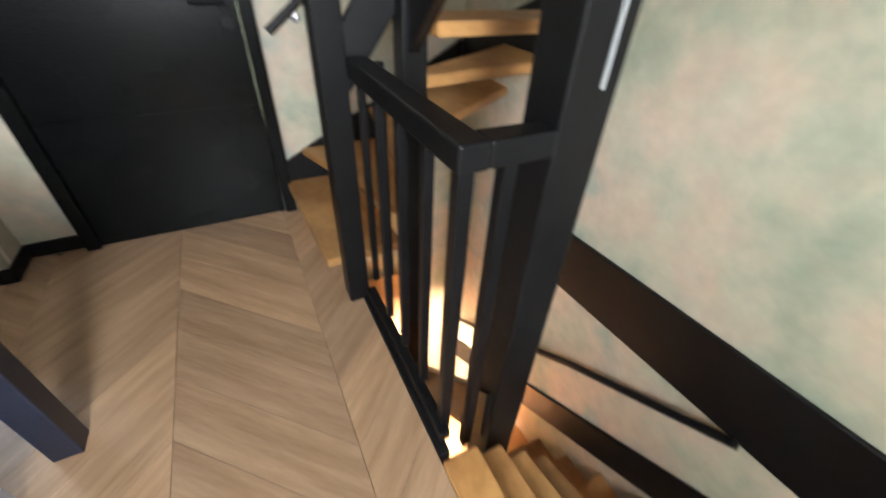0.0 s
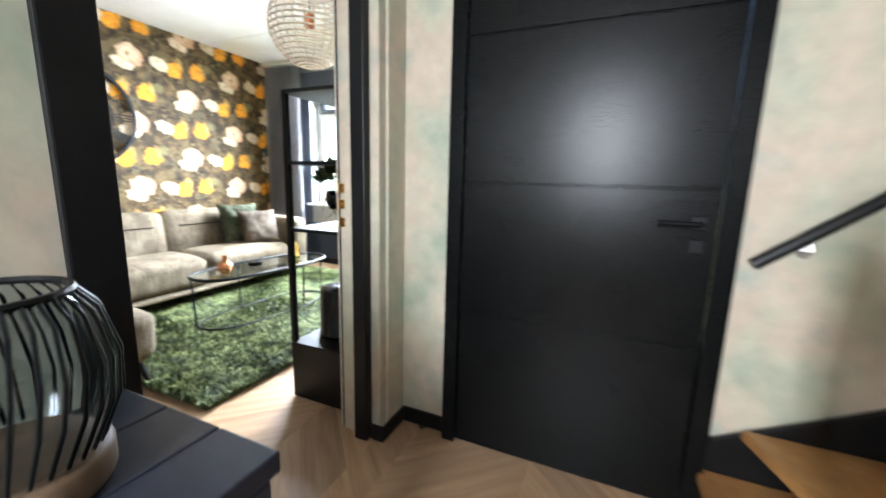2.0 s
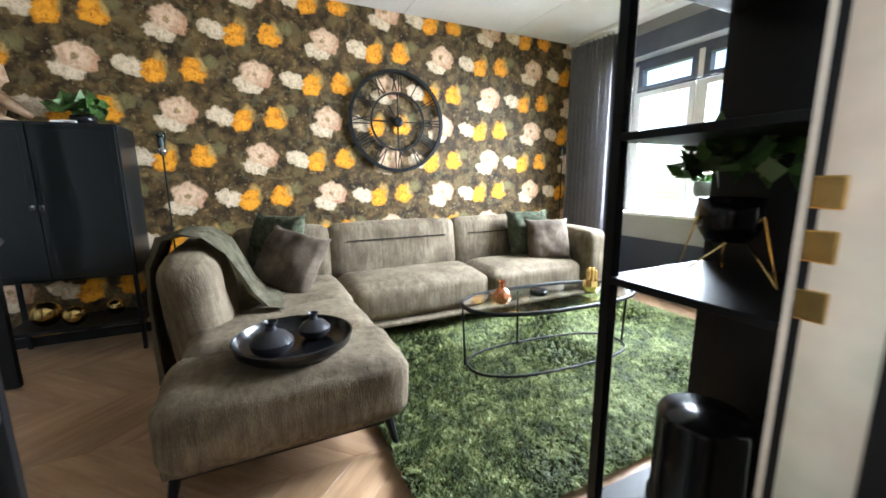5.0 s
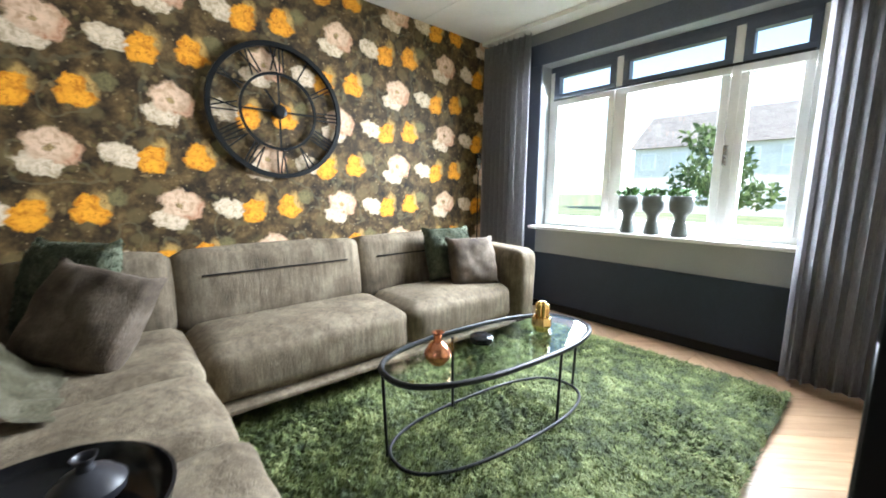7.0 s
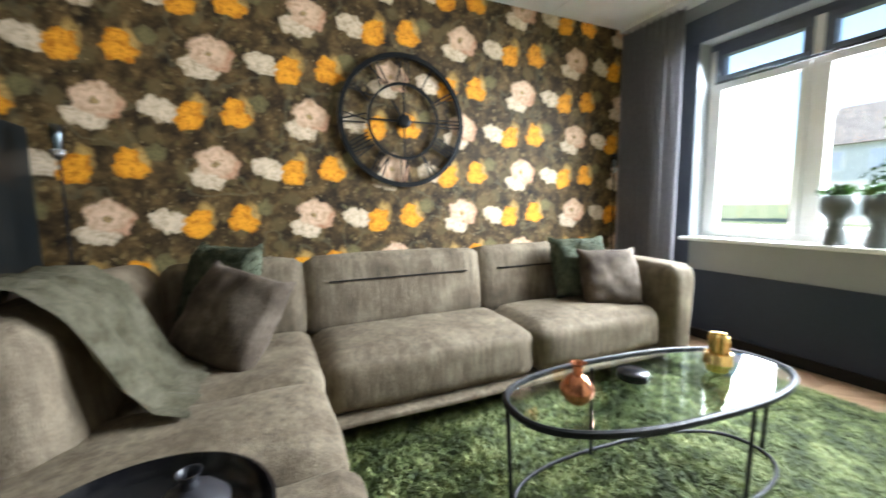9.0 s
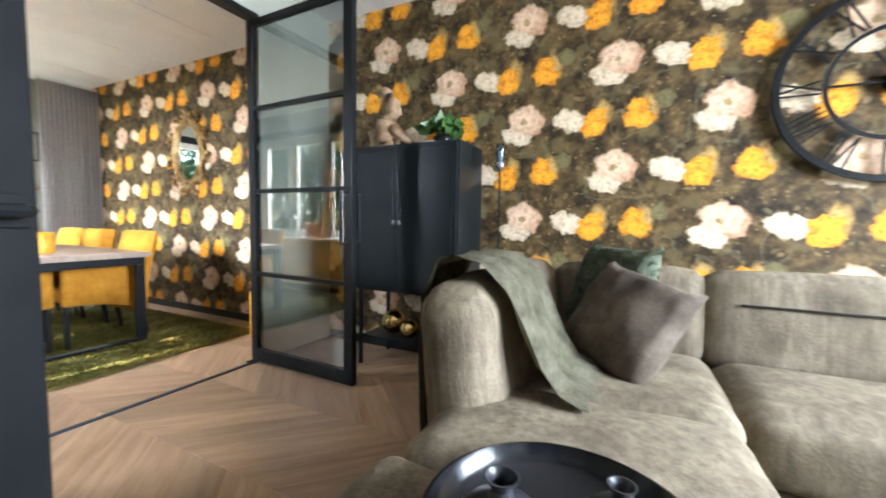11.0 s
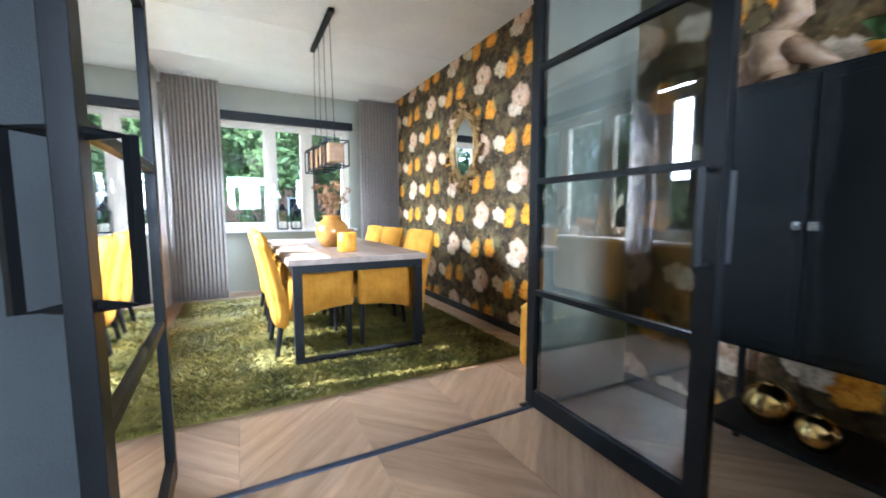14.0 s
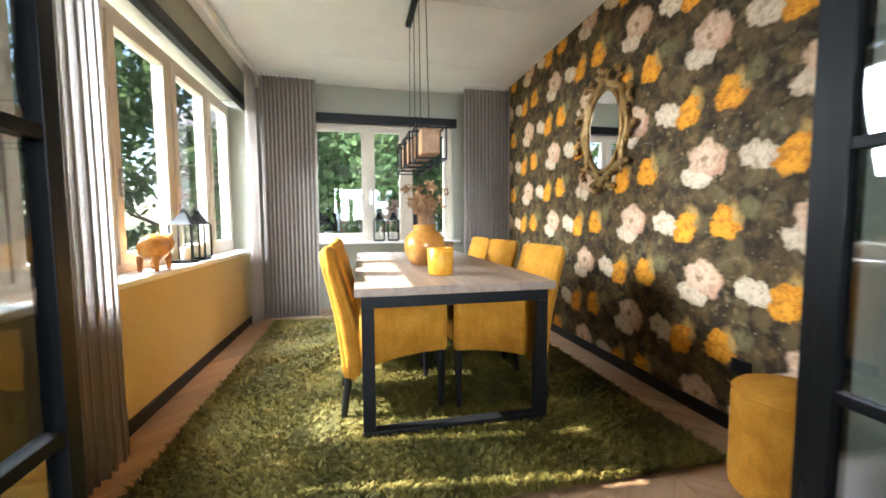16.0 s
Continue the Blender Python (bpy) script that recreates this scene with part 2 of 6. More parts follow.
    col = blob(col, 0.705, 0.05, 0.034, 0.055, (0.20, 0.12, 0.04), (0.46, 0.29, 0.09), 0.3, turn=0.25)
    col = blob(col, 0.655, 0.02, 0.058, 0.036, *orange, turn=0.35)
    col = blob(col, 0.65, -0.045, 0.062, 0.042, *orange, turn=0.15)
    # lone tulip
    col = blob(col, 0.958, 0.045, 0.036, 0.062, (0.20, 0.12, 0.04), (0.50, 0.31, 0.10), 0.3, turn=0.2)
    col = blob(col, 1.03, 0.085, 0.042, 0.040, (0.10, 0.085, 0.035), (0.17, 0.14, 0.06), 0.2)
    col = blob(col, 0.895, 0.052, 0.045, 0.042, *orange, turn=0.4)
    col = blob(col, 0.905, -0.015, 0.068, 0.042, *orange, turn=-0.1)
    l.new(col, b.inputs["Base Color"])
    bump(n, l, b, noise_tex(n, l, raw, 420, 2), 0.12, 0.003)
    return m


def glass(name, tint=(0.96, 0.98, 0.97), rough=0.0, gloss=1.0):
    """Thin clear pane: passes light straight through and mirrors a little."""
    m = bpy.data.materials.new(name)
    m.use_nodes = True
    n, l = m.node_tree.nodes, m.node_tree.links
    n.remove(n["Principled BSDF"])
    t, g, x, f = n.new("ShaderNodeBsdfTransparent"), n.new("ShaderNodeBsdfGlossy"), n.new("ShaderNodeMixShader"), n.new("ShaderNodeLayerWeight")
    t.inputs[0].default_value, g.inputs["Roughness"].default_value = rgb(tint), rough
    f.inputs[0].default_value = 0.5
    edge = maths(n, l, "MULTIPLY", maths(n, l, "POWER", f.outputs["Facing"], 5.0), 0.9)
    l.new(maths(n, l, "MULTIPLY", maths(n, l, "ADD", edge, 0.04), gloss, clamp=True), x.inputs[0])
    l.new(t.outputs[0], x.inputs[1])
    l.new(g.outputs[0], x.inputs[2])
    l.new(x.outputs[0], n["Material Output"].inputs[0])
    return m


def cloth(name, color, light, through=0.35, fine=160.0):
    """Woven curtain cloth that lets some daylight through."""
    m, n, l, b = shade(name, 0.9, 0.0, 0.1)
    f = noise_tex(n, l, coords(n, l, (1, 1, 0.2)), fine, 2)
    col = ramp(n, l, f, [(0.3, color), (0.7, light)])
    l.new(col, b.inputs["Base Color"])
    bump(n, l, b, f, 0.2, 0.003)
    t, x = n.new("ShaderNodeBsdfTranslucent"), n.new("ShaderNodeMixShader")
    l.new(col, t.inputs[0])
    x.inputs[0].default_value = through
    l.new(b.outputs[0], x.inputs[1])
    l.new(t.outputs[0], x.inputs[2])
    l.new(x.outputs[0], n["Material Output"].inputs[0])
    return m


PAPER = wallpaper("floral_wallpaper")
PLASTER = mottled("sponged_plaster", [(0.33, 0.38, 0.29), (0.46, 0.455, 0.35), (0.55, 0.46, 0.36), (0.34, 0.40, 0.335)], 2.6, 0.5, grain=0.25, fine=14)
SAGE = mottled("sage_wall_paint", [(0.30, 0.30, 0.24), (0.34, 0.335, 0.27)], 2.0, 0.7, grain=0.15, fine=150)
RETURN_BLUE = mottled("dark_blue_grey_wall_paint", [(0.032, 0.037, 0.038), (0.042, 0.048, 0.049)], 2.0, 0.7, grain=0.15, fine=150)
LIVING_GREY = mottled("blue_grey_wall_paint", [(0.29, 0.30, 0.30), (0.33, 0.34, 0.34)], 2.0, 0.7, grain=0.15, fine=150)
OCHRE = mottled("ochre_wall_paint", [(0.46, 0.37, 0.18), (0.50, 0.41, 0.21)], 2.0, 0.6, grain=0.15, fine=150)
WHITE = mottled("white_ceiling_paint", [(0.74, 0.73, 0.70), (0.80, 0.79, 0.77)], 3.0, 0.8, grain=0.3, fine=60)
WHITE_WOOD = mottled("white_painted_wood", [(0.72, 0.71, 0.68), (0.80, 0.79, 0.76)], 4.0, 0.4, grain=0.05)
CREAM_WOOD = mottled("cream_window_timber", [(0.62, 0.55, 0.44), (0.70, 0.63, 0.52)], 4.0, 0.45, grain=0.1)
BLACK_DOOR = mottled("black_satin_door_paint", [(0.003, 0.0035, 0.0035), (0.005, 0.0055, 0.0055)], 3.0, 0.27, grain=0.04, fine=200, spec=0.16)
BLACK_PAINT = mottled("black_painted_wood", [(0.004, 0.004, 0.0045), (0.007, 0.007, 0.0075)], 6.0, 0.42, grain=0.08, spec=0.25)
BLACK_STEEL = mottled("black_powder_coated_steel", [(0.004, 0.0045, 0.005), (0.007, 0.0075, 0.008)], 9.0, 0.42, grain=0.06, fine=300, spec=0.18)
CABINET = mottled("charcoal_cabinet_lacquer", [(0.004, 0.0055, 0.006), (0.007, 0.009, 0.0095)], 3.0, 0.35, grain=0.05, fine=200, spec=0.25)
NAVY = mottled("dark_blue_grey_console_paint", [(0.011, 0.014, 0.026), (0.018, 0.022, 0.038)], 7.0, 0.4, grain=0.15, stretch=(1, 8, 1))
PANEL_BLUE = mottled("slate_blue_panel_paint", [(0.018, 0.027, 0.048), (0.025, 0.036, 0.060)], 2.0, 0.5, grain=0.05)
# band round the living window; also the backlit shade of its upper frames
SLATE_FRAME = mottled("slate_blue_window_tone", [(0.075, 0.09, 0.125), (0.10, 0.115, 0.15)], 3.0, 0.45, grain=0.05)
OAK = wood("oak_floor_plank", (0.32, 0.195, 0.108), (0.50, 0.335, 0.205), 1.0, 0.36, (1.2, 13, 13))
TREAD = wood("honey_oak_tread", (0.30, 0.14, 0.045), (0.56, 0.31, 0.11), 1.0, 0.4, (3, 3, 9))
TABLE_WOOD = wood("grey_oak_tabletop", (0.25, 0.18, 0.13), (0.40, 0.31, 0.24), 1.0, 0.42, (14, 1.0, 14))
FOOT_WOOD = wood("brown_wood_foot", (0.16, 0.10, 0.06), (0.28, 0.19, 0.12), 1.0, 0.5, (9, 9, 1))
DOOR_WOOD = wood("light_wood_door_below", (0.55, 0.36, 0.20), (0.70, 0.50, 0.31), 1.0, 0.5, (9, 9, 1))
GOLD_WOOD = mottled("gilded_carved_wood", [(0.10, 0.05, 0.012), (0.30, 0.18, 0.06), (0.44, 0.30, 0.13)], 14.0, 0.38, 0.55, 0.3, 60)
GOLD = mottled("polished_gold_metal", [(0.70, 0.46, 0.16), (0.80, 0.56, 0.24)], 8.0, 0.18, 1.0, 0.02)
COPPER = mottled("copper_glaze", [(0.52, 0.20, 0.10), (0.66, 0.28, 0.15)], 12.0, 0.2, 0.85, 0.03)
CHROME = mottled("brushed_steel", [(0.55, 0.55, 0.55), (0.65, 0.65, 0.65)], 8.0, 0.25, 1.0, 0.02)
SOFA = velvet("taupe_velour", [(0.084, 0.064, 0.041), (0.138, 0.108, 0.072), (0.205, 0.166, 0.114)], 5.0, 0.22, brush=0.45)
# near-black velour: the shade inside the back pleats, put into the colour
PLEAT_SHADE = velvet("pleat_shade_velour", [(0.012, 0.009, 0.007), (0.020, 0.016, 0.012)], 9.0, 0.0)
CUSHION = velvet("brown_velvet_cushion", [(0.036, 0.026, 0.018), (0.078, 0.059, 0.042), (0.155, 0.124, 0.094)], 6.0, 0.15)
FLEECE = velvet("green_fluffy_fleece", [(0.030, 0.036, 0.022), (0.065, 0.074, 0.046), (0.115, 0.122, 0.080)], 16.0, 0.12, 120.0)
THROW = velvet("olive_throw", [(0.085, 0.078, 0.046), (0.150, 0.136, 0.088), (0.205, 0.185, 0.13)], 12.0, 0.12, 90.0)
MUSTARD = velvet("mustard_velvet", [(0.33, 0.13, 0.009), (0.43, 0.19, 0.016), (0.52, 0.25, 0.032)], 6.0, 0.35)
PILE_LIVING = mottled("moss_green_pile", [(0.034, 0.052, 0.012), (0.110, 0.145, 0.036), (0.35, 0.40, 0.15)], 11.0, 0.75, grain=0.3, island=0.55)
PILE_DINING = mottled("olive_green_pile", [(0.085, 0.082, 0.012), (0.175, 0.148, 0.022), (0.29, 0.225, 0.045)], 4.0, 0.7, grain=0.3, island=0.5)
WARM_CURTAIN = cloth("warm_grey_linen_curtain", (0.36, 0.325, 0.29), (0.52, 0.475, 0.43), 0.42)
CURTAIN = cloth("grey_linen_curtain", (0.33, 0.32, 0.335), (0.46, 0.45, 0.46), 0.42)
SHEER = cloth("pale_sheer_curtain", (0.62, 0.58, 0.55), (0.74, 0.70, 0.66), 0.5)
BLACK_CERAMIC = mottled("black_glazed_ceramic", [(0.005, 0.005, 0.006), (0.009, 0.009, 0.010)], 5.0, 0.2, grain=0.02, spec=0.35)
GREY_CERAMIC = mottled("dark_grey_ceramic", [(0.016, 0.016, 0.020), (0.026, 0.026, 0.030)], 6.0, 0.35, grain=0.06)
SAGE_POT = mottled("grey_green_pot_glaze", [(0.085, 0.092, 0.085), (0.12, 0.128, 0.118)], 8.0, 0.45, grain=0.05)
AMBER = mottled("amber_glazed_stoneware", [(0.36, 0.15, 0.025), (0.50, 0.23, 0.05), (0.30, 0.13, 0.03)], 8.0, 0.2, grain=0.05)
AMBER_CUP = mottled("orange_patterned_glass", [(0.62, 0.27, 0.02), (0.78, 0.40, 0.05)], 30.0, 0.15, grain=0.4, fine=60)
SHELL = mottled("brown_mottled_feather_carving", [(0.10, 0.05, 0.022), (0.25, 0.15, 0.08), (0.38, 0.27, 0.17)], 16.0, 0.5, grain=0.3, fine=50)
TREE_LEAF = cloth("tree_foliage", (0.05, 0.085, 0.035), (0.12, 0.165, 0.07), 0.45, 3.0)
LEAF = mottled("green_leaf", [(0.035, 0.085, 0.016), (0.07, 0.15, 0.03), (0.12, 0.20, 0.05)], 1.5, 0.45, grain=0.1, island=0.5)
BARK = mottled("tree_bark", [(0.07, 0.05, 0.035), (0.14, 0.10, 0.07)], 8.0, 0.9, grain=0.6, fine=30)
DRIED = mottled("dried_flower_stems", [(0.30, 0.14, 0.06), (0.46, 0.28, 0.13)], 20.0, 0.8, grain=0.2, island=0.5)
GRASS = mottled("lawn_and_paving", [(0.06, 0.09, 0.03), (0.16, 0.17, 0.11)], 0.5, 0.9, grain=0.4, fine=12)
BRICK_FAR = mottled("brown_brick_facade", [(0.20, 0.10, 0.065), (0.30, 0.17, 0.11)], 2.0, 0.85, grain=0.3, fine=20)
RENDER_FAR = mottled("pale_rendered_facade", [(0.52, 0.53, 0.52), (0.64, 0.64, 0.62)], 2.0, 0.85, grain=0.2, fine=20)
ROOF_FAR = mottled("grey_roof_tiles", [(0.09, 0.085, 0.085), (0.15, 0.14, 0.14)], 2.0, 0.8, grain=0.3, fine=20)
SHADE_AMBER = mottled("amber_lamp_shade", [(0.30, 0.15, 0.06), (0.42, 0.24, 0.11)], 20.0, 0.35, grain=0.2)
WICKER = mottled("pale_wicker", [(0.62, 0.52, 0.42), (0.76, 0.68, 0.58)], 30.0, 0.7, grain=0.4)
PAPER_PALE = mottled("pale_lavender_box_card", [(0.55, 0.57, 0.68), (0.62, 0.64, 0.74)], 3.0, 0.5, grain=0.05)
MIRROR = mottled("silvered_mirror", [(0.86, 0.88, 0.88), (0.90, 0.92, 0.92)], 1.0, 0.02, 1.0, 0.0)
MIRROR.node_tree.nodes["Principled BSDF"].inputs["Roughness"].default_value = 0.01
for link in list(MIRROR.node_tree.links):
    if link.to_socket.name == "Roughness":
        MIRROR.node_tree.links.remove(link)
PANE = glass("window_glass")
DOOR_PANE = glass("smoked_door_glass", (0.66, 0.69, 0.69), 0.025, 2.9)
HALL_PANE = glass("clear_door_glass", (0.92, 0.94, 0.94), 0.0, 1.4)
TABLE_PANE = glass("tabletop_glass", (0.93, 0.96, 0.95), 0.0, 0.8)
JAR_PANE = glass("smoked_jar_glass", (0.55, 0.60, 0.62), 0.05, 1.5)


# ---- shapes ----
def part(name, bm, material, parent=None, label=""):
    me = bpy.data.meshes.new(name)
    bm.normal_update()
    bm.to_mesh(me)
    bm.free()
    me.materials.append(material)
    ob = new(name, me)
    if parent is not None:
        ob.parent = parent
    if label:
        ob["label"] = label
    return ob


def thing(name, label, category, group="", kind="", at=(0, 0, 0), turn=0.0):
    ob = new(name)
    ob.empty_display_size = 0.1
    ob.matrix_basis = pose(*at, 0, 0, turn)
    return tagged(ob, label, category, group, kind)


def smooth(ob, angle=0.7):
    for p in ob.data.polygons:
        p.use_smooth = True
    bm = bmesh.new()
    bm.from_mesh(ob.data)
    for e in bm.edges:
        if len(e.link_faces) == 2 and e.calc_face_angle(0) > angle:
            e.smooth = False
    bm.to_mesh(ob.data)
    bm.free()
    return ob


def box(x0, y0, z0, x1, y1, z1, bevel=0.0, seg=2, bm=None):
    bm = bm or bmesh.new()
    made = bmesh.ops.create_cube(bm, size=1.0, matrix=Matrix.Translation(((x0 + x1) / 2, (y0 + y1) / 2, (z0 + z1) / 2)) @ Matrix.Diagonal((abs(x1 - x0), abs(y1 - y0), abs(z1 - z0), 1)))
    if bevel:
        edges = list({e for v in made["verts"] for e in v.link_edges})
        bmesh.ops.bevel(bm, geom=edges, offset=bevel, segments=seg, affect="EDGES", profile=0.5)
    return bm


def lathe(profile, seg=32, centre=(0, 0, 0), bm=None):
    """A turned shape from (radius, height) pairs, bottom to top."""
    bm = bm or bmesh.new()
    rings = []
    for r, h in profile:
        if r < 1e-5:
            rings.append([bm.verts.new((centre[0], centre[1], centre[2] + h))])
        else:
            rings.append([bm.verts.new((centre[0] + r * math.cos(2 * math.pi * i / seg), centre[1] + r * math.sin(2 * math.pi * i / seg), centre[2] + h)) for i in range(seg)])
    for a, b in zip(rings, rings[1:]):
        for i in range(seg):
            j = (i + 1) % seg
            if len(a) == 1 and len(b) > 1:
                bm.faces.new((a[0], b[j], b[i]))
            elif len(b) == 1 and len(a) > 1:
                bm.faces.new((a[i], a[j], b[0]))
            elif len(a) > 1:
                bm.faces.new((a[i], a[j], b[j], b[i]))
    return bm


def tube(points, r, seg=8, closed=False, bm=None, r_end=None):
    bm = bm or bmesh.new()
    pts = [Vector(p) for p in points]
    rings, n = [], len(pts)
    for i, p in enumerate(pts):
        a, b = pts[(i - 1) % n] if closed or i else p, pts[(i + 1) % n] if closed or i < n - 1 else p
        d = (b - a).normalized()
        up = Vector((0, 0, 1)) if abs(d.z) < 0.9 else Vector((1, 0, 0))
        s = d.cross(up).normalized()
        u = s.cross(d)
        rad = r if r_end is None else r + (r_end - r) * i / (n - 1)
        rings.append([bm.verts.new(p + rad * (math.cos(2 * math.pi * k / seg) * s + math.sin(2 * math.pi * k / seg) * u)) for k in range(seg)])
    for i in range(n if closed else n - 1):
        a, b = rings[i], rings[(i + 1) % n]
        for k in range(seg):
            bm.faces.new((a[k], a[(k + 1) % seg], b[(k + 1) % seg], b[k]))
    if not closed:
        bm.faces.new(rings[0][::-1])
        bm.faces.new(rings[-1])
    bmesh.ops.recalc_face_normals(bm, faces=bm.faces)
    return bm


def prism(outline, z0, z1, bm=None, bevel=0.0):
    """A slab over a flat outline of (x, y) pairs."""
    bm = bm or bmesh.new()
    low = [bm.verts.new((x, y, z0)) for x, y in outline]
    top = [bm.verts.new((x, y, z1)) for x, y in outline]
    n = len(low)
    faces = [bm.faces.new(low[::-1]), bm.faces.new(top)]
    faces += [bm.faces.new((low[i], low[(i + 1) % n], top[(i + 1) % n], top[i])) for i in range(n)]
    bmesh.ops.recalc_face_normals(bm, faces=faces)
    if bevel:
        bmesh.ops.bevel(bm, geom=list({e for f in faces for e in f.edges}), offset=bevel, segments=2, affect="EDGES")
    return bm


def soft_box(x0, y0, z0, x1, y1, z1, r=0.06, puff=0.02, crease=0.006, cuts=7):
    """An upholstered block: rounded, a little swollen, with slight folds."""
    bm = bmesh.new()
    bmesh.ops.create_cube(bm, size=2.0)
    bmesh.ops.subdivide_edges(bm, edges=bm.edges, cuts=cuts, use_grid_fill=True)
    h = Vector(((x1 - x0) / 2, (y1 - y0) / 2, (z1 - z0) / 2))
    c = Vector(((x0 + x1) / 2, (y0 + y1) / 2, (z0 + z1) / 2))
    r = min(r, min(h) * 0.95)
    for v in bm.verts:
        p = Vector([math.copysign(abs(a) ** 0.7, a) for a in v.co])
        q = Vector([p[i] * h[i] for i in range(3)])
        core = Vector([max(-(h[i] - r), min(h[i] - r, q[i])) for i in range(3)])
        d = q - core
        if d.length > 1e-6:
            q = core + d.normalized() * r
        a = [1 - min(1, abs(p[i])) ** 2 for i in range(3)]
        for i in range(3):
            j, k = (i + 1) % 3, (i + 2) % 3
            q[i] += math.copysign(puff * math.sqrt(a[j] * a[k]), p[i]) if abs(v.co[i]) > 0.99 else 0
        v.co = c + q
        v.co += crease * noise.noise_vector((c + q) * 6.0)
    return bm


def pillow(w, h, t, seed=0):
    """A stuffed cushion lying in its own x-z plane, thin at the seams."""
    bm = bmesh.new()
    bmesh.ops.create_grid(bm, x_segments=18, y_segments=18, size=1.0)
    back = bmesh.ops.duplicate(bm, geom=bm.verts[:] + bm.edges[:] + bm.faces[:])["geom"]
    back = {v for v in back if isinstance(v, bmesh.types.BMVert)}
    for v in bm.verts:
        x, y = v.co.x, v.co.y
        body = max(0.0, (1 - x ** 4) * (1 - y ** 4)) ** 0.55
        pull = 1 - 0.07 * (1 - body) * (x * x + y * y < 1.7)
        s = -1 if v in back else 1
        n = noise.noise(Vector((x * 2.2 + seed * 7, y * 2.2, s * 3.0)))
        v.co = Vector((x * w / 2 * pull, s * (t / 2 * body * (1 + 0.3 * n) + 0.003), y * h / 2 * pull))
    bmesh.ops.remove_doubles(bm, verts=bm.verts, dist=0.0061)
    bmesh.ops.recalc_face_normals(bm, faces=bm.faces)
    return bm


def wavy_curtain(x0, x1, z0, z1, folds, depth, seed=1):
    """Gathered cloth hanging along its own x, with uneven folds that open towards the hem."""
    bm = bmesh.new()
    cols, rows = folds * 10, 10
    rnd = random.Random(seed)
    amp = [0.6 + 0.6 * rnd.random() for _ in range(folds + 1)]
    grid = []
    for j in range(rows + 1):
        v = j / rows
        line = []
        for i in range(cols + 1):
            u = i / cols
            a = amp[min(folds, int(u * folds))] * depth * (0.55 + 0.45 * (1 - v))
            ph = 2 * math.pi * (u * folds + 0.12 * math.sin(5 * u + seed) + 0.05 * (1 - v) * math.sin(9 * u))
            line.append(bm.verts.new((x0 + (x1 - x0) * u + 0.25 * depth * math.sin(2 * ph), a * math.sin(ph), z0 + (z1 - z0) * v)))
        grid.append(line)
    for a, b in zip(grid, grid[1:]):
        for i in range(cols):
            bm.faces.new((a[i], a[i + 1], b[i + 1], b[i]))
    for f in bm.faces:
        f.smooth = True
    bmesh.ops.solidify(bm, geom=bm.faces[:], thickness=0.003)
    return bm


def wall_with_holes(name, axis, place, thick, a0, a1, z0, z1, holes, material, label):
    """A wall across x or y at `place`, growing by `thick`, pierced by (a0, z0, a1, z1) openings."""
    bm = bmesh.new()
    cuts_a = sorted({a0, a1, *[h[0] for h in holes], *[h[2] for h in holes]})
    cuts_z = sorted({z0, z1, *[h[1] for h in holes], *[h[3] for h in holes]})
    for p, q in zip(cuts_a, cuts_a[1:]):
        for s, t in zip(cuts_z, cuts_z[1:]):
            m, k = (p + q) / 2, (s + t) / 2
            if any(h[0] < m < h[2] and h[1] < k < h[3] for h in holes):
                continue
            if axis == "x":
                box(place, p, s, place + thick, q, t, bm=bm)
            else:
                box(p, place, s, q, place + thick, t, bm=bm)
    bmesh.ops.remove_doubles(bm, verts=bm.verts, dist=1e-5)
    seen = {}
    for f in bm.faces:
        seen.setdefault(tuple(round(c, 4) for c in f.calc_center_median()), []).append(f)
    bmesh.ops.delete(bm, geom=[f for fs in seen.values() if len(fs) > 1 for f in fs], context="FACES")
    return tagged(part(name, bm, material), label, "wall", "", "structure")


def structure(name, bm, material, label, category):
    return tagged(part(name, bm, material), label, category, "", "structure")


# ---- the large structure ----
XW, TOP = -4.334, 2.71
structure("wall_west", box(XW - 0.12, -4.85, 0, XW, 5.75, TOP), PAPER, "wall papered with dark floral wallpaper of peonies and orange tulips", "wall")
wall_with_holes("wall_north", "y", 5.42, 0.25, XW, -0.70, 0, TOP, [(-3.72, 0.84, -1.70, 2.40)], LIVING_GREY, "blue-grey painted living room window wall")
wall_with_holes("wall_living_hall", "x", -0.88, 0.18, -0.6, 5.42, 0, TOP, [(1.52, 0, 2.47, 2.20)], PLASTER, "sponged plaster wall between hall and living room")
wall_with_holes("wall_south", "y", -4.93, 0.25, XW, -1.0, 0, TOP, [(-3.70, 0.83, -1.90, 2.38)], SAGE, "sage painted dining room window wall")
wall_with_holes("wall_dining_east", "x", -1.34, 0.30, -4.68, -0.5, 0.0, TOP, [(-4.33, 0.78, -0.93, 2.36)], SAGE, "sage painted dining room side wall with long window")
structure("wall_panel_ochre", box(-1.344, -4.67, 0, -1.3404, -0.52, 0.745), OCHRE, "ochre painted lower wall under the dining window", "wall")
wall_with_holes("wall_hall_north", "y", 2.66, 0.15, -0.70, 1.75, -2.6, TOP, [(-0.42, 0, 0.62, 2.15)], PLASTER, "sponged plaster hall wall with black door")
structure("wall_hall_east", box(1.75, -1.5, -2.75, 1.90, 2.81, 5.2), PLASTER, "sponged plaster stairwell wall", "wall")
structure("wall_hall_west", box(-0.88, -1.42, 0, -0.70, -0.6, TOP), PLASTER, "sponged plaster hall wall", "wall")
wall_with_holes("wall_hall_south", "y", -1.42, 0.12, -0.88, 1.75, -2.75, TOP, [(-0.35, 1.05, 0.45, 2.4)], PLASTER, "sponged plaster hall end wall with fanlight", )
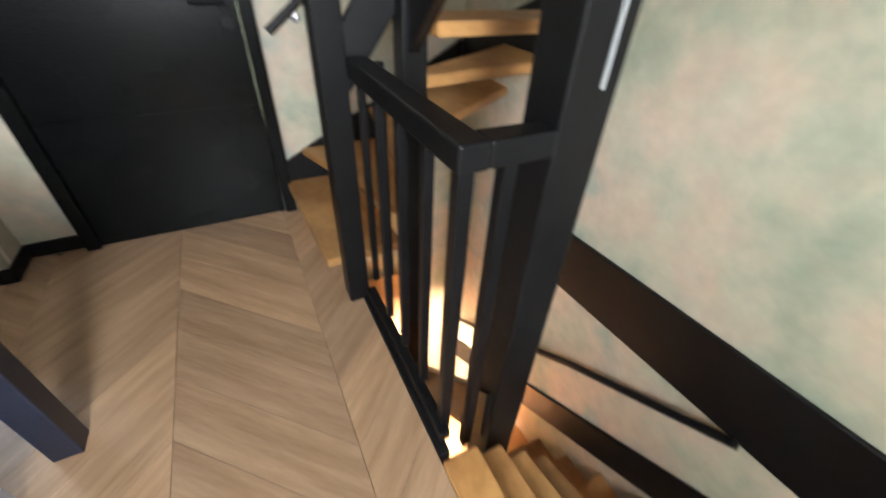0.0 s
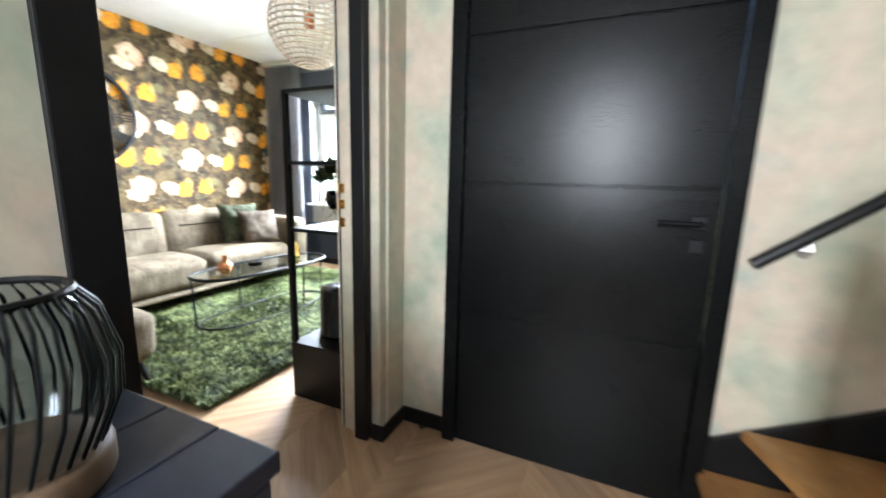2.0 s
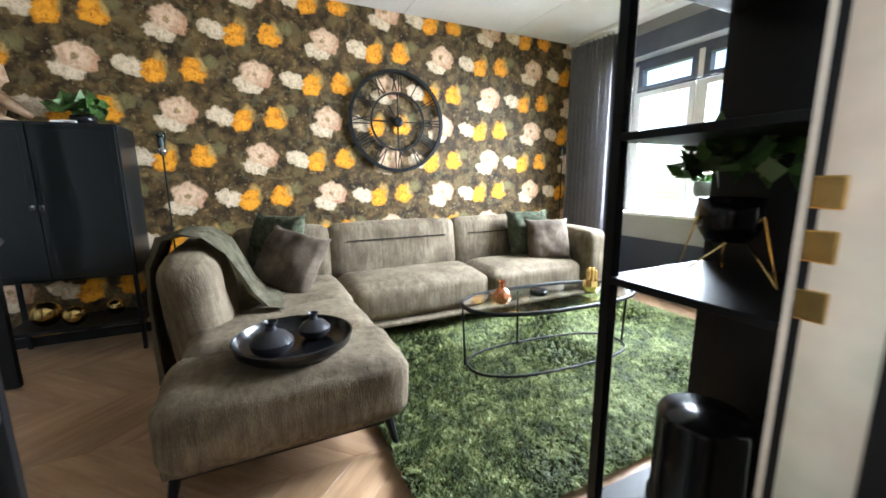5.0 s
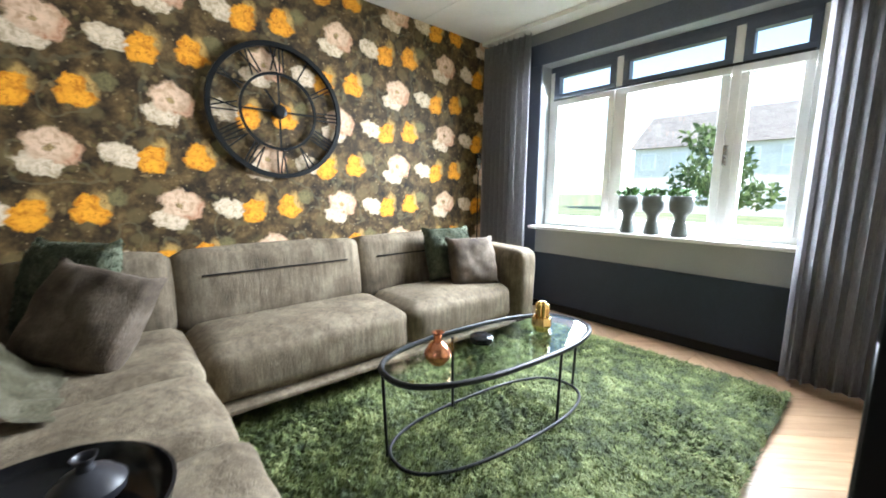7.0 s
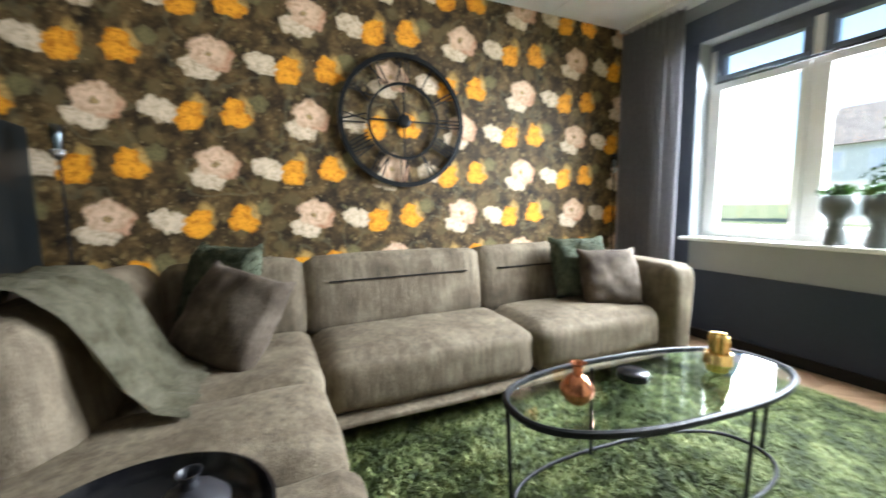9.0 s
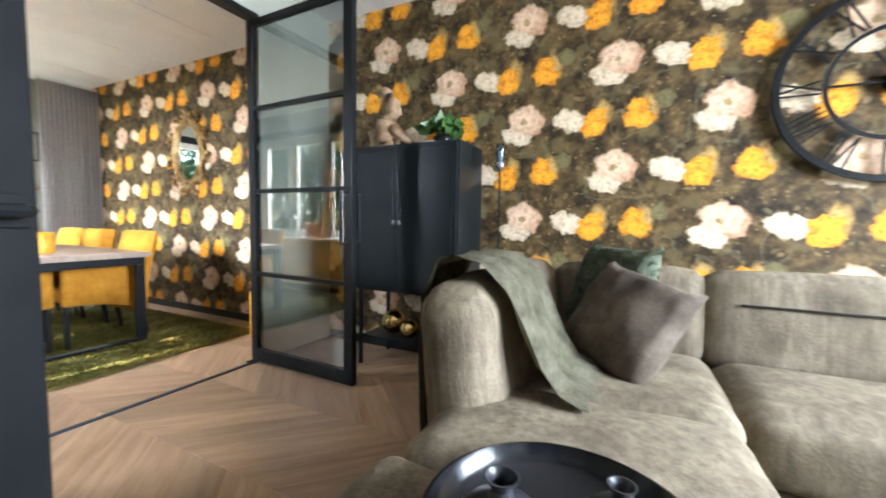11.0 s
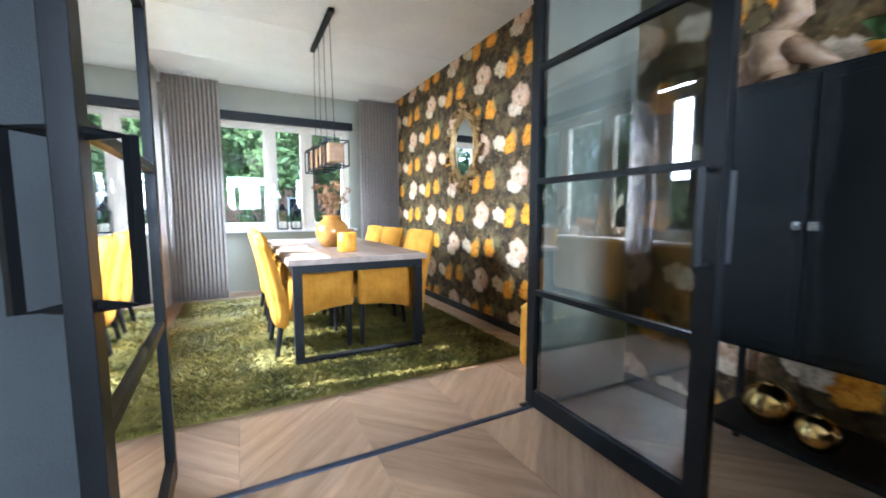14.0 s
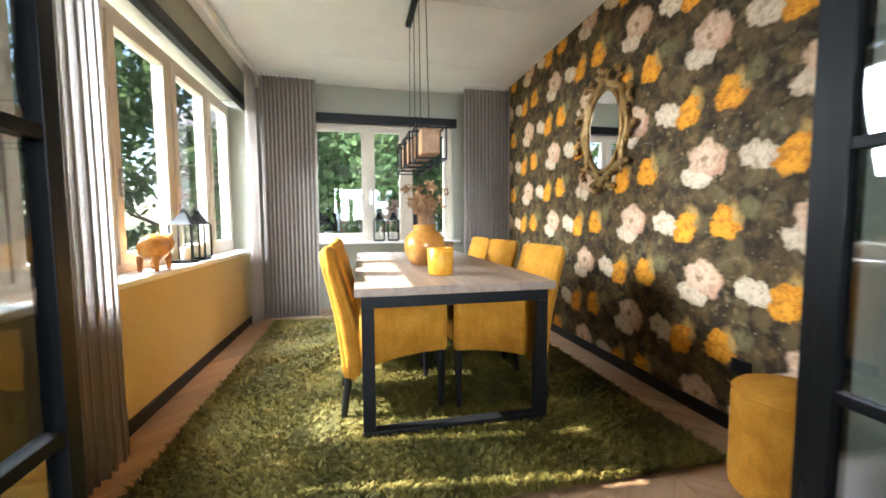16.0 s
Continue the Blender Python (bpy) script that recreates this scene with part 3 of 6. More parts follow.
wall_with_holes("wall_partition", "y", -0.50, 0.09, XW, -0.88, 0, TOP, [(-3.64, 0, -1.42, 2.44)], SAGE, "painted wall round the glazed double doors")
# void under the hall floor beside the descending stairs
structure("wall_cellar_side", box(0.70, -1.3, -2.75, 0.76, 2.66, -0.12), PLASTER, "pale plaster wall of the lower stairwell", "wall")
structure("floor_lower", box(0.70, -1.3, -2.85, 1.75, 2.66, -2.75), OAK, "wooden floor at the foot of the stairs", "floor")
structure("floor", box(XW, -4.68, -0.12, -0.70, 5.42, -0.012), BLACK_PAINT, "dark bed under the chevron oak floor", "floor")
structure("floor_hall", box(-0.70, -1.3, -0.12, 0.76, 2.66, -0.012), BLACK_PAINT, "dark bed under the hall's oak floor", "floor")
bm = box(-0.7145, 2.465, 0.0, -0.675, 2.659, TOP, 0.006)
box(-0.6749, 2.515, 0.0, -0.660, 2.659, TOP, 0.005, bm=bm)
structure("wall_corner_boxing", bm, PLASTER, "stepped plaster boxing in the hall corner beside the door frame", "wall")
structure("stair_edge_trim", box(0.762, 0.90, -0.20, 0.80, 1.80, 0.012, 0.004), BLACK_PAINT, "black painted trim along the stair opening", "trim")


def ceiling(name, x0, y0, x1, y1, label, step=1.2):
    bm = box(x0, y0, TOP + 0.012, x1, y1, TOP + 0.12)
    n = max(1, round((y1 - y0) / step))
    for i in range(n):
        box(x0, y0 + (y1 - y0) * i / n + 0.003, TOP, x1, y0 + (y1 - y0) * (i + 1) / n - 0.003, TOP + 0.014, bm=bm)
    return structure(name, bm, WHITE, label, "ceiling")


ceiling("ceiling_living", XW - 0.1, -0.455, -0.75, 5.6, "white ceiling of wide panels with fine joints")
ceiling("ceiling_dining", XW - 0.1, -4.9, -1.1, -0.457, "white dining room ceiling with fine joints")
ceiling("ceiling_hall", -0.74, -1.4, 0.95, 2.8, "white hall ceiling")
structure("ceiling_stairs", box(0.9, -1.5, 5.1, 1.9, 2.81, 5.2), WHITE, "white ceiling over the stairs", "ceiling")
structure("wall_landing", box(0.78, -1.42, TOP + 0.1, 0.94, 2.8, 5.2), PLASTER, "plaster wall of the upper stairwell", "wall")
structure("wall_landing_south", box(0.78, -1.5, TOP, 1.9, -1.40, 5.2), PLASTER, "plaster wall at the head of the stairs", "wall")
structure("wall_landing_north", box(0.78, 2.66, TOP, 1.9, 2.81, 5.2), PLASTER, "plaster wall over the hall door", "wall")

for name, dims in (("baseboard_west_living", (XW, -0.40, XW + 0.016, 5.40)), ("baseboard_west_dining", (XW, -4.66, XW + 0.016, -0.51)),
                   ("baseboard_dining_east", (-1.362, -4.66, -1.345, -0.51)), ("baseboard_hall_north", (-0.648, 2.644, -0.43, 2.66)),
                   ("baseboard_hall_west", (-0.70, -1.29, -0.684, 1.42)), ("baseboard_hall_corner", (-0.7135, 2.450, -0.648, 2.4645)), ("baseboard_hall_boxing", (-0.659, 2.465, -0.648, 2.6595))):
    x0, y0, x1, y1 = dims
    structure(name, box(x0, y0, 0.0, x1, y1, 0.075, 0.003), BLACK_PAINT, "black painted skirting board", "baseboard")
structure("ceiling_cove_dining", box(-1.44, -4.66, 2.62, -1.342, -0.51, 2.705, 0.02), WHITE_WOOD, "white curtain rail cove along the dining ceiling", "trim")
structure("curtain_rail_living", box(-4.3, 5.16, 2.665, -0.95, 5.24, 2.706, 0.004), WHITE_WOOD, "white curtain rail under the living ceiling", "trim")


# ---- windows and doors of the setting ----
def window(name, axis, plane, a0, a1, z0, z1, bars, transom, material, label, inner=0.055, outer=None):
    """Outer frame, casement frames, panes and mullions in one plane. bars: mullion places; transom: height or None."""
    w = thing(name, label, "window", "", "structure")

    def slab(p, q, s, t, d0, d1, bevel=0.004):
        return box(plane + d0, p, s, plane + d1, q, t, bevel) if axis == "x" else box(p, plane + d0, s, q, plane + d1, t, bevel)
    for nm, s in (("window_frame", (a0, a1, z0, z0 + 0.05)), ("window_frame", (a0, a1, z1 - 0.05, z1)), ("window_frame", (a0, a0 + 0.05, z0 + 0.05, z1 - 0.05)), ("window_frame", (a1 - 0.05, a1, z0 + 0.05, z1 - 0.05))):
        part(nm, slab(*s, -0.035, 0.045), outer if outer and s[2] > 2.0 else material, w)
    posts = [a0 + 0.05, *bars, a1 - 0.05]
    for b in bars:
        part("mullion", slab(b - 0.03, b + 0.03, z0 + 0.05, z1 - 0.05, -0.033, 0.043), material, w)
    levels = [z0 + 0.05] + ([transom] if transom else []) + [z1 - 0.05]
    for i, (p, q) in enumerate(zip(posts, posts[1:])):
        p += 0.03 if i else 0.0
        q -= 0.03 if i < len(posts) - 2 else 0.0
        for s, t in zip(levels, levels[1:]):
            # outer darkens the upper lights: their look against the glare, as colour
            face = outer if outer and transom and s >= transom else material
            c = part("casement", slab(p, q, s, s + inner, -0.045, 0.03), face, w)
            for k in ((p, q, t - inner, t), (p, p + inner, s + inner, t - inner), (q - inner, q, s + inner, t - inner)):
                part("casement_bar", slab(*k, -0.045, 0.03), face, c)
            g = part("pane", slab(p + inner - 0.004, q - inner + 0.004, s + inner - 0.004, t - inner + 0.004, -0.004, 0.002, 0.0), PANE, c)
            g.visible_shadow = False
    return w


w1 = window("window_living", "y", 5.60, -3.72, -1.70, 0.84, 2.40, [-3.02, -2.17], 2.08, WHITE_WOOD, "white three-light window with small upper lights", 0.055, SLATE_FRAME)
part("blind_rail", box(-3.66, 5.535, 2.075, -1.76, 5.55, 2.092, 0.003), BLACK_PAINT, w1, "dark bar below the upper lights")
h = part("window_handle", box(-2.195, 5.535, 1.38, -2.165, 5.552, 1.53, 0.005), CHROME, w1)
w2 = window("window_dining_end", "y", -4.80, -3.70, -1.90, 0.83, 2.30, [-3.10, -2.62], None, CREAM_WOOD, "cream three-light dining window", 0.052)
part("blind_box", box(-3.74, -4.70, 2.27, -1.86, -4.62, 2.375, 0.006), BLACK_PAINT, w2, "black roller blind box")
part("window_handle", box(-2.66, -4.752, 1.30, -2.635, -4.73, 1.46, 0.004), CHROME, w2)
w3 = window("window_dining_side", "x", -1.12, -4.33, -0.93, 0.78, 2.30, [-3.70, -3.0, -2.25, -1.55], None, CREAM_WOOD, "cream five-light window along the dining room side", 0.065)
part("blind_box", box(-1.36, -4.35, 2.27, -1.30, -0.90, 2.37, 0.006), BLACK_PAINT, w3, "black roller blind box")
for y in (-2.31, -2.19):
    part("window_handle", box(-1.185, y - 0.012, 1.22, -1.165, y + 0.012, 1.38, 0.004), CHROME, w3)
structure("sill_living", box(-3.78, 5.355, 0.81, -1.62, 5.57, 0.842, 0.008), WHITE_WOOD, "white stone sill under the living window", "sill")
structure("sill_dining_end", box(-3.78, -4.76, 0.80, -1.84, -4.60, 0.832, 0.008), WHITE_WOOD, "white sill under the dining end window", "sill")
structure("sill_dining_side", box(-1.385, -4.36, 0.748, -1.16, -0.90, 0.782, 0.008), WHITE_WOOD, "white sill along the dining side window", "sill")
structure("panel_under_living_window", box(-4.25, 5.395, 0.0, -1.0, 5.419, 0.57, 0.003), PANEL_BLUE, "slate blue painted lower wall under the window", "wall")
structure("baseboard_north", box(-4.25, 5.378, 0.0, -1.0, 5.395, 0.075, 0.003), BLACK_PAINT, "black painted skirting board", "baseboard")
for nm, s in (("window_surround_top", (-3.86, 2.402, -1.60, 2.60)), ("window_surround_side", (-3.86, 0.57, -3.722, 2.401))):
    structure(nm, box(s[0], 5.408, s[1], s[2], 5.4195, s[3], 0.002), SLATE_FRAME, "slate blue painted band round the living window", "wall")
wh = window("window_hall", "y", -1.36, -0.35, 0.45, 1.05, 2.40, [], None, WHITE_WOOD, "white framed fanlight at the hall's end")

# black hall door, closed, with frame
d1 = thing("door_hall", "closed black flush door with fine horizontal grooves and black lever", "door", "", "structure")
bm = bmesh.new()
for z0, z1 in ((0.004, 0.64), (0.646, 1.203), (1.209, 1.772), (1.778, 2.095)):
    box(-0.355, 2.625, z0, 0.555, 2.665, z1, 0.0025, 1, bm=bm)
box(-0.355, 2.632, 0.004, 0.555, 2.66, 2.095, bm=bm)
part("door_leaf", bm, BLACK_DOOR, d1)
for s in ((-0.42, 2.60, 0.0, -0.358, 2.70, 2.15), (0.558, 2.60, 0.0, 0.62, 2.70, 2.15), (-0.357, 2.60, 2.098, 0.557, 2.70, 2.15)):
    part("door_frame", box(*s, 0.004), BLACK_DOOR, d1)
lv = part("door_handle", tube([(0.50, 2.62, 1.09), (0.50, 2.565, 1.09), (0.49, 2.56, 1.09), (0.37, 2.56, 1.09)], 0.009), BLACK_STEEL, d1, "black lever handle")
part("rose", box(0.475, 2.615, 1.065, 0.525, 2.626, 1.115, 0.004), BLACK_STEEL, lv)
part("key_rose", box(0.475, 2.615, 0.985, 0.525, 2.626, 1.035, 0.004), BLACK_STEEL, d1)

# cased opening between hall and living room
d2 = thing("door_frame_living", "black painted door frame between hall and living room", "door frame", "", "structure")
for s in ((-0.895, 1.44, 0, -0.685, 1.535, 2.26), (-0.895, 2.472, 0, -0.716, 2.56, 2.26), (-0.79, 2.425, 0, -0.720, 2.4715, 2.17), (-0.895, 1.535, 2.171, -0.716, 2.472, 2.26)):
    part("door_frame", box(*s, 0.005), BLACK_PAINT, d2)
part("draught_strip", box(-0.905, 2.478, 0.0, -0.8955, 2.508, 2.16), CREAM_WOOD, d2, "cream strip in the rebate")
for z in (1.02, 1.10, 1.17):
    part("strike_plate", box(-0.890, 2.4655, z - 0.025, -0.855, 2.4717, z + 0.018, 0.002), GOLD, d2, "brass strike plate")


def glazed_leaf(name, hinge, turn, label, width=0.935):
    """A steel-framed glazed door leaf; hinge at its own origin, leaf along +x."""
    d = thing(name, label, "glass door", "glazed double doors", "structure", (*hinge, 0), turn)
    H = 2.40
    for x in ((0.0, 0.045), (width - 0.07, width)):
        part("stile", box(x[0], -0.02, 0.015, x[1], 0.02, H, 0.002), BLACK_STEEL, d)
    levels = [0.015, 0.65, 1.235, 1.805, H]
    for i, z in enumerate(levels):
        hh = (0.0, 0.09) if i == 0 else ((-0.045, 0.0) if i == 4 else (-0.014, 0.014))
        part("rail", box(0.0455, -0.018, z + hh[0], width - 0.0705, 0.018, z + hh[1], 0.002), BLACK_STEEL, d)
    for a, b in zip(levels, levels[1:]):
        g = part("pane", box(0.04, -0.003, a + 0.012, width - 0.04, 0.003, b - 0.012), DOOR_PANE, d)
        g.visible_shadow = False
    for s in (-1, 1):
        hd = part("pull_handle", tube([(width - 0.035, 0.018 * s, 0.905), (width - 0.03, 0.085 * s, 0.905), (width - 0.03, 0.085 * s, 1.215), (width - 0.035, 0.018 * s, 1.215)], 0.013, 4), BLACK_STEEL, d, "black square pull handle")
    for z in (0.3, 2.1):
        part("hinge", lathe([(0, 0), (0.012, 0), (0.012, 0.1), (0, 0.1)], 10, (-0.008, 0.0, z)), BLACK_STEEL, d)
    return d


glazed_leaf("glass_door_west", (-3.60, -0.45), 88.3, "open black steel glass door leaf swung into the living room")
glazed_leaf("glass_door_east", (-1.918, -0.65), 92.0, "open black steel glass door leaf with square pull")
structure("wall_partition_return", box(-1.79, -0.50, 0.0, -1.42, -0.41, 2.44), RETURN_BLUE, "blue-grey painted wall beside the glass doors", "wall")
structure("door_frame_post_east", box(-1.817, -0.505, 0.0, -1.791, -0.405, 2.424, 0.003), BLACK_STEEL, "black steel post of the glass doors", "door frame")
structure("door_frame_header", box(-3.64, -0.505, 2.425, -1.42, -0.405, 2.46, 0.003), BLACK_STEEL, "black steel header over the glass doors", "door frame")
structure("door_frame_post", box(-3.637, -0.505, 0.0, -3.612, -0.405, 2.424, 0.003), BLACK_STEEL, "black steel post of the glass doors", "door frame")
structure("floor_rail", box(-3.61, -0.445, 0.0, -1.82, -0.415, 0.008, 0.002), PANEL_BLUE, "dark metal strip in the floor under the doors", "threshold")
for x in (-3.60, -1.925):
    structure("pivot_plate", box(x - 0.045, -0.475, 0.001, x + 0.055, -0.4455, 0.012, 0.002), BLACK_STEEL, "small black pivot plate on the floor", "threshold")


def hall_leaf(hinge, turn, width=1.04, high=2.15):
    """The open glazed door between hall and living room: hinge at its own origin, leaf along +x."""
    d = thing("door_living", "open black steel glass door with lever handles beside the sofa", "glass door", "", "structure", (*hinge, 0), turn)
    for x in ((0.0, 0.06), (width - 0.075, width)):
        part("stile", box(x[0], -0.022, 0.012, x[1], 0.022, high, 0.003), BLACK_STEEL, d)
    levels = [0.012, 0.62, 1.165, 1.70, high]
    for i, z in enumerate(levels):
        lo, hi = (0.0, 0.10) if i == 0 else ((-0.06, 0.0) if i == 4 else (-0.015, 0.015))
        part("rail", box(0.0605, -0.019, z + lo, width - 0.0755, 0.019, z + hi, 0.002), BLACK_STEEL, d)
    for a, b in zip(levels, levels[1:]):
        part("pane", box(0.055, -0.003, a + 0.012, width - 0.07, 0.003, b - 0.012), HALL_PANE, d).visible_shadow = False
    for k in (-1, 1):
        lever = part("door_handle", tube([(width - 0.038, 0.022 * k, 1.045), (width - 0.038, 0.062 * k, 1.045), (width - 0.050, 0.070 * k, 1.045), (width - 0.165, 0.070 * k, 1.045)], 0.010, 8), BLACK_STEEL, d, "black lever handle")
        part("rose", box(width - 0.062, 0.0225 * k, 1.02, width - 0.014, 0.030 * k, 1.07, 0.002), BLACK_STEEL, lever)
    for z in (0.25, 1.05, 1.90):
        part("hinge", lathe([(0, 0), (0.011, 0), (0.011, 0.1), (0, 0.1)], 10, (-0.008, 0.0, z)), BLACK_STEEL, d)


hall_leaf((-0.965, 1.465), 197.2)


# ---- stairs ----
st = thing("staircase_up", "open staircase of honey oak winder treads on black stringers", "stairs", "", "structure")
PIV = (1.02, 1.74)


def ray_to_wall(deg):
    a = radians(deg)
    c, s = math.cos(a), math.sin(a)
    k = min((1.73 - PIV[0]) / c if c > 1e-6 else 9, (2.63 - PIV[1]) / s if s > 1e-6 else 9)
    return (PIV[0] + k * c, PIV[1] + k * s)


def tread(outline, z, parent, nm="tread"):
    return part(nm, prism(outline, z - 0.042, z, bevel=0.006), TREAD, parent)


RISE = 0.19
tread([(0.64, 1.80), (1.0, 1.80), (0.98, 2.63), (0.60, 2.63)], RISE, st)
turns = [104, 78, 52, 28, 6]
for i, (a, b) in enumerate(zip(turns, turns[1:])):
    p, q = ray_to_wall(a + 5), ray_to_wall(b)
    ring = [(PIV[0] - 0.03, PIV[1] + 0.03), p]
    if p[1] > 2.62 and q[1] < 2.62:
        ring.append((1.73, 2.63))
    ring += [q, (PIV[0] + 0.05, PIV[1] - 0.02)]
    tread(ring, RISE * (i + 2), st)
for i in range(8):
    y = 1.80 - 0.215 * i
    tread([(1.03, y), (1.73, y), (1.73, y - 0.25), (1.03, y - 0.25)], RISE * (i + 6), st)


def board(p, q, thick, low, high, parent, nm="stringer", material=None):
    """A sloping board between two plan points with (z) at each end, hanging from z+low to z+high."""
    (x0, y0, z0), (x1, y1, z1) = p, q
    d = Vector((y1 - y0, x0 - x1, 0)).normalized() * thick / 2
    bm = bmesh.new()
    v = [bm.verts.new((x + s * d.x, y + s * d.y, z + k)) for (x, y, z) in (p, q) for s in (-1, 1) for k in (low, high)]
    for f in ((0, 1, 3, 2), (4, 6, 7, 5), (0, 4, 5, 1), (2, 3, 7, 6), (0, 2, 6, 4), (1, 5, 7, 3)):
        bm.faces.new([v[k] for k in f])
    bmesh.ops.recalc_face_normals(bm, faces=bm.faces)
    bmesh.ops.bevel(bm, geom=bm.edges[:], offset=0.004, segments=1, affect="EDGES")
    return part(nm, bm, material or BLACK_PAINT, parent)


board((1.01, 1.72, 1.16), (1.01, 0.0, 2.68), 0.04, -0.16, 0.16, st)
board((0.76, 1.78, 0.95), (1.01, 1.76, 1.30), 0.04, -0.11, 0.11, st)
board((0.61, 2.642, 0.18), (1.73, 2.642, 0.78), 0.022, -0.16, 0.12, st)
board((1.738, 2.63, 0.80), (1.738, 1.75, 1.14), 0.022, -0.16, 0.12, st)
board((1.738, 1.75, 1.14), (1.738, 0.0, 2.68), 0.022, -0.16, 0.16, st)
part("newel", box(0.70, 1.70, 0.0, 0.79, 1.80, 1.27, 0.005), BLACK_PAINT, st)
part("newel", box(0.97, 1.68, -1.2, 1.06, 1.77, 2.69, 0.005), BLACK_PAINT, st)
for k in range(2):
    part("baluster", box(0.83 + 0.07 * k, 1.74, 0.05, 0.856 + 0.07 * k, 1.766, 1.0, 0.003), BLACK_PAINT, st)

bl = thing("stair_balustrade", "black painted balustrade with square posts round the stair opening", "balustrade", "", "structure")
part("handrail", box(0.785, 0.96, 0.970, 0.855, 1.70, 1.030, 0.006), BLACK_PAINT, bl)
part("handrail", box(0.8555, 0.96, 0.971, 1.012, 1.03, 1.029, 0.006), BLACK_PAINT, bl)
part("bottom_rail", box(0.780, 0.94, 0.012, 0.818, 1.70, 0.06, 0.004), BLACK_PAINT, bl)
for y in (1.16, 1.33, 1.50):
    part("baluster", box(0.804, y - 0.014, 0.055, 0.832, y + 0.014, 0.969, 0.003), BLACK_PAINT, bl)
part("baluster", box(0.798, 0.975, 0.0, 0.834, 1.011, 0.969, 0.003), BLACK_PAINT, bl)
part("baluster", box(0.905, 0.978, -0.2, 0.939, 1.012, 0.970, 0.003), BLACK_PAINT, bl)
part("corner_post", box(1.013, 0.965, -1.5, 1.145, 1.085, 2.69, 0.006), BLACK_PAINT, bl)
part("cable_strip", box(1.092, 0.958, 1.10, 1.101, 0.9645, 2.68, 0.002), LIVING_GREY, bl, "narrow grey strip on the post")

dn = thing("staircase_down", "honey oak winder stairs going down beside a black wall board", "stairs", "", "structure")
tread([(0.762, -0.2), (0.89, -0.2), (0.89, 0.885), (0.762, 0.885)], 0.008, dn)
for i in range(1, 4):
    x = 0.84 + 0.20 * (i - 1)
    tread([(x, -0.2 + 0.1 * i), (x + 0.25, -0.2 + 0.14 * i), (x + 0.25 - 0.05 * i, 0.92), (x, 0.92)], -0.185 * i, dn)
for i in range(4, 12):
    y = 0.35 + 0.21 * (i - 4)
    tread([(1.03, y), (1.735, y - 0.18 * max(0, 6 - i) / 2), (1.735, y + 0.25), (1.03, y + 0.27)], -0.185 * i, dn)
board((1.738, -0.4, 0.18), (1.738, 2.1, 0.06), 0.022, -0.16, 0.16, dn, "wall_board")
board((1.735, 0.2, -0.35), (1.735, 2.6, -1.8), 0.02, -0.1, 0.13, dn, "wall_board")
board((1.02, 1.0, -0.1), (1.02, 2.6, -1.7), 0.04, -0.14, 0.16, dn)
part("wall_handrail", tube([(1.70, 0.5, 0.0), (1.70, 1.2, -0.42), (1.70, 2.4, -1.25)], 0.018), BLACK_PAINT, dn)
ld = thing("door_lower", "closed light wooden door with black lever at the stair foot", "door", "", "structure")
part("door_leaf", box(0.86, 2.60, -2.74, 1.45, 2.645, -0.75, 0.004), DOOR_WOOD, ld)
part("door_handle", tube([(0.93, 2.60, -1.72), (0.93, 2.55, -1.72), (1.05, 2.55, -1.72)], 0.01), BLACK_STEEL, ld)

hr = thing("wall_handrail", "black handrail on steel brackets rising along the plaster wall", "handrail", "", "structure")
part("rail", tube([(0.66, 2.60, 0.97), (1.05, 2.60, 1.28), (1.68, 2.60, 1.72)], 0.02, 10), BLACK_PAINT, hr)
for x, z in ((0.80, 1.08), (1.42, 1.54)):
    b = part("bracket", tube([(x, 2.60, z - 0.02), (x, 2.60, z - 0.05), (x, 2.655, z - 0.06)], 0.007), CHROME, hr)
    part("bracket_rose", lathe([(0, 0), (0.025, 0), (0.025, 0.008), (0, 0.008)], 14, (0, 0, 0)), CHROME, b).matrix_basis = pose(x, 2.66, z - 0.06, 90, 0, 0)
lower = window_light("lower_hall_lamp", (1.25, 1.9, -0.9), (1.2, 2.4, -2.7), 0.25, 0.25, 14, (1.0, 0.66, 0.42))


# ---- living room ----
so = thing("corner_sofa", "large taupe velour corner sofa with chaise, cushions and slim black feet", "sofa")


def soft(name, dims, parent, material=SOFA, label="", r=0.06, puff=0.02, crease=0.006, cuts=7, lean=None):
    ob = part(name, soft_box(*dims, r, puff, crease, cuts), material, parent, label)
    for p in ob.data.polygons:
        p.use_smooth = True
    if lean:
        (px, py, pz), ax, ay = lean
        ob.matrix_basis = Matrix.Translation((px, py, pz)) @ pose(0, 0, 0, ax, ay, 0) @ Matrix.Translation((-px, -py, -pz))
    return ob


soft("base", (-4.12, 1.42, 0.13, -3.205, 4.50, 0.163), so, r=0.012, puff=0.0)
soft("base", (-3.35, 1.42, 0.14, -2.12, 2.29, 0.27), so, r=0.03, puff=0.0)
soft("seat_cushion", (-3.80, 2.34, 0.164, -3.25, 3.488, 0.44), so, r=0.075, puff=0.025, crease=0.012, cuts=12)
soft("seat_cushion", (-3.80, 3.494, 0.164, -3.25, 4.50, 0.44), so, r=0.075, puff=0.025, crease=0.012, cuts=12)
soft("seat_cushion", (-3.80, 1.60, 0.20, -3.10, 2.33, 0.44), so, r=0.06, puff=0.02, crease=0.012, cuts=10)
soft("seat_cushion", (-3.095, 1.45, 0.20, -2.55, 2.33, 0.445), so, r=0.07, puff=0.02, crease=0.012, cuts=10)
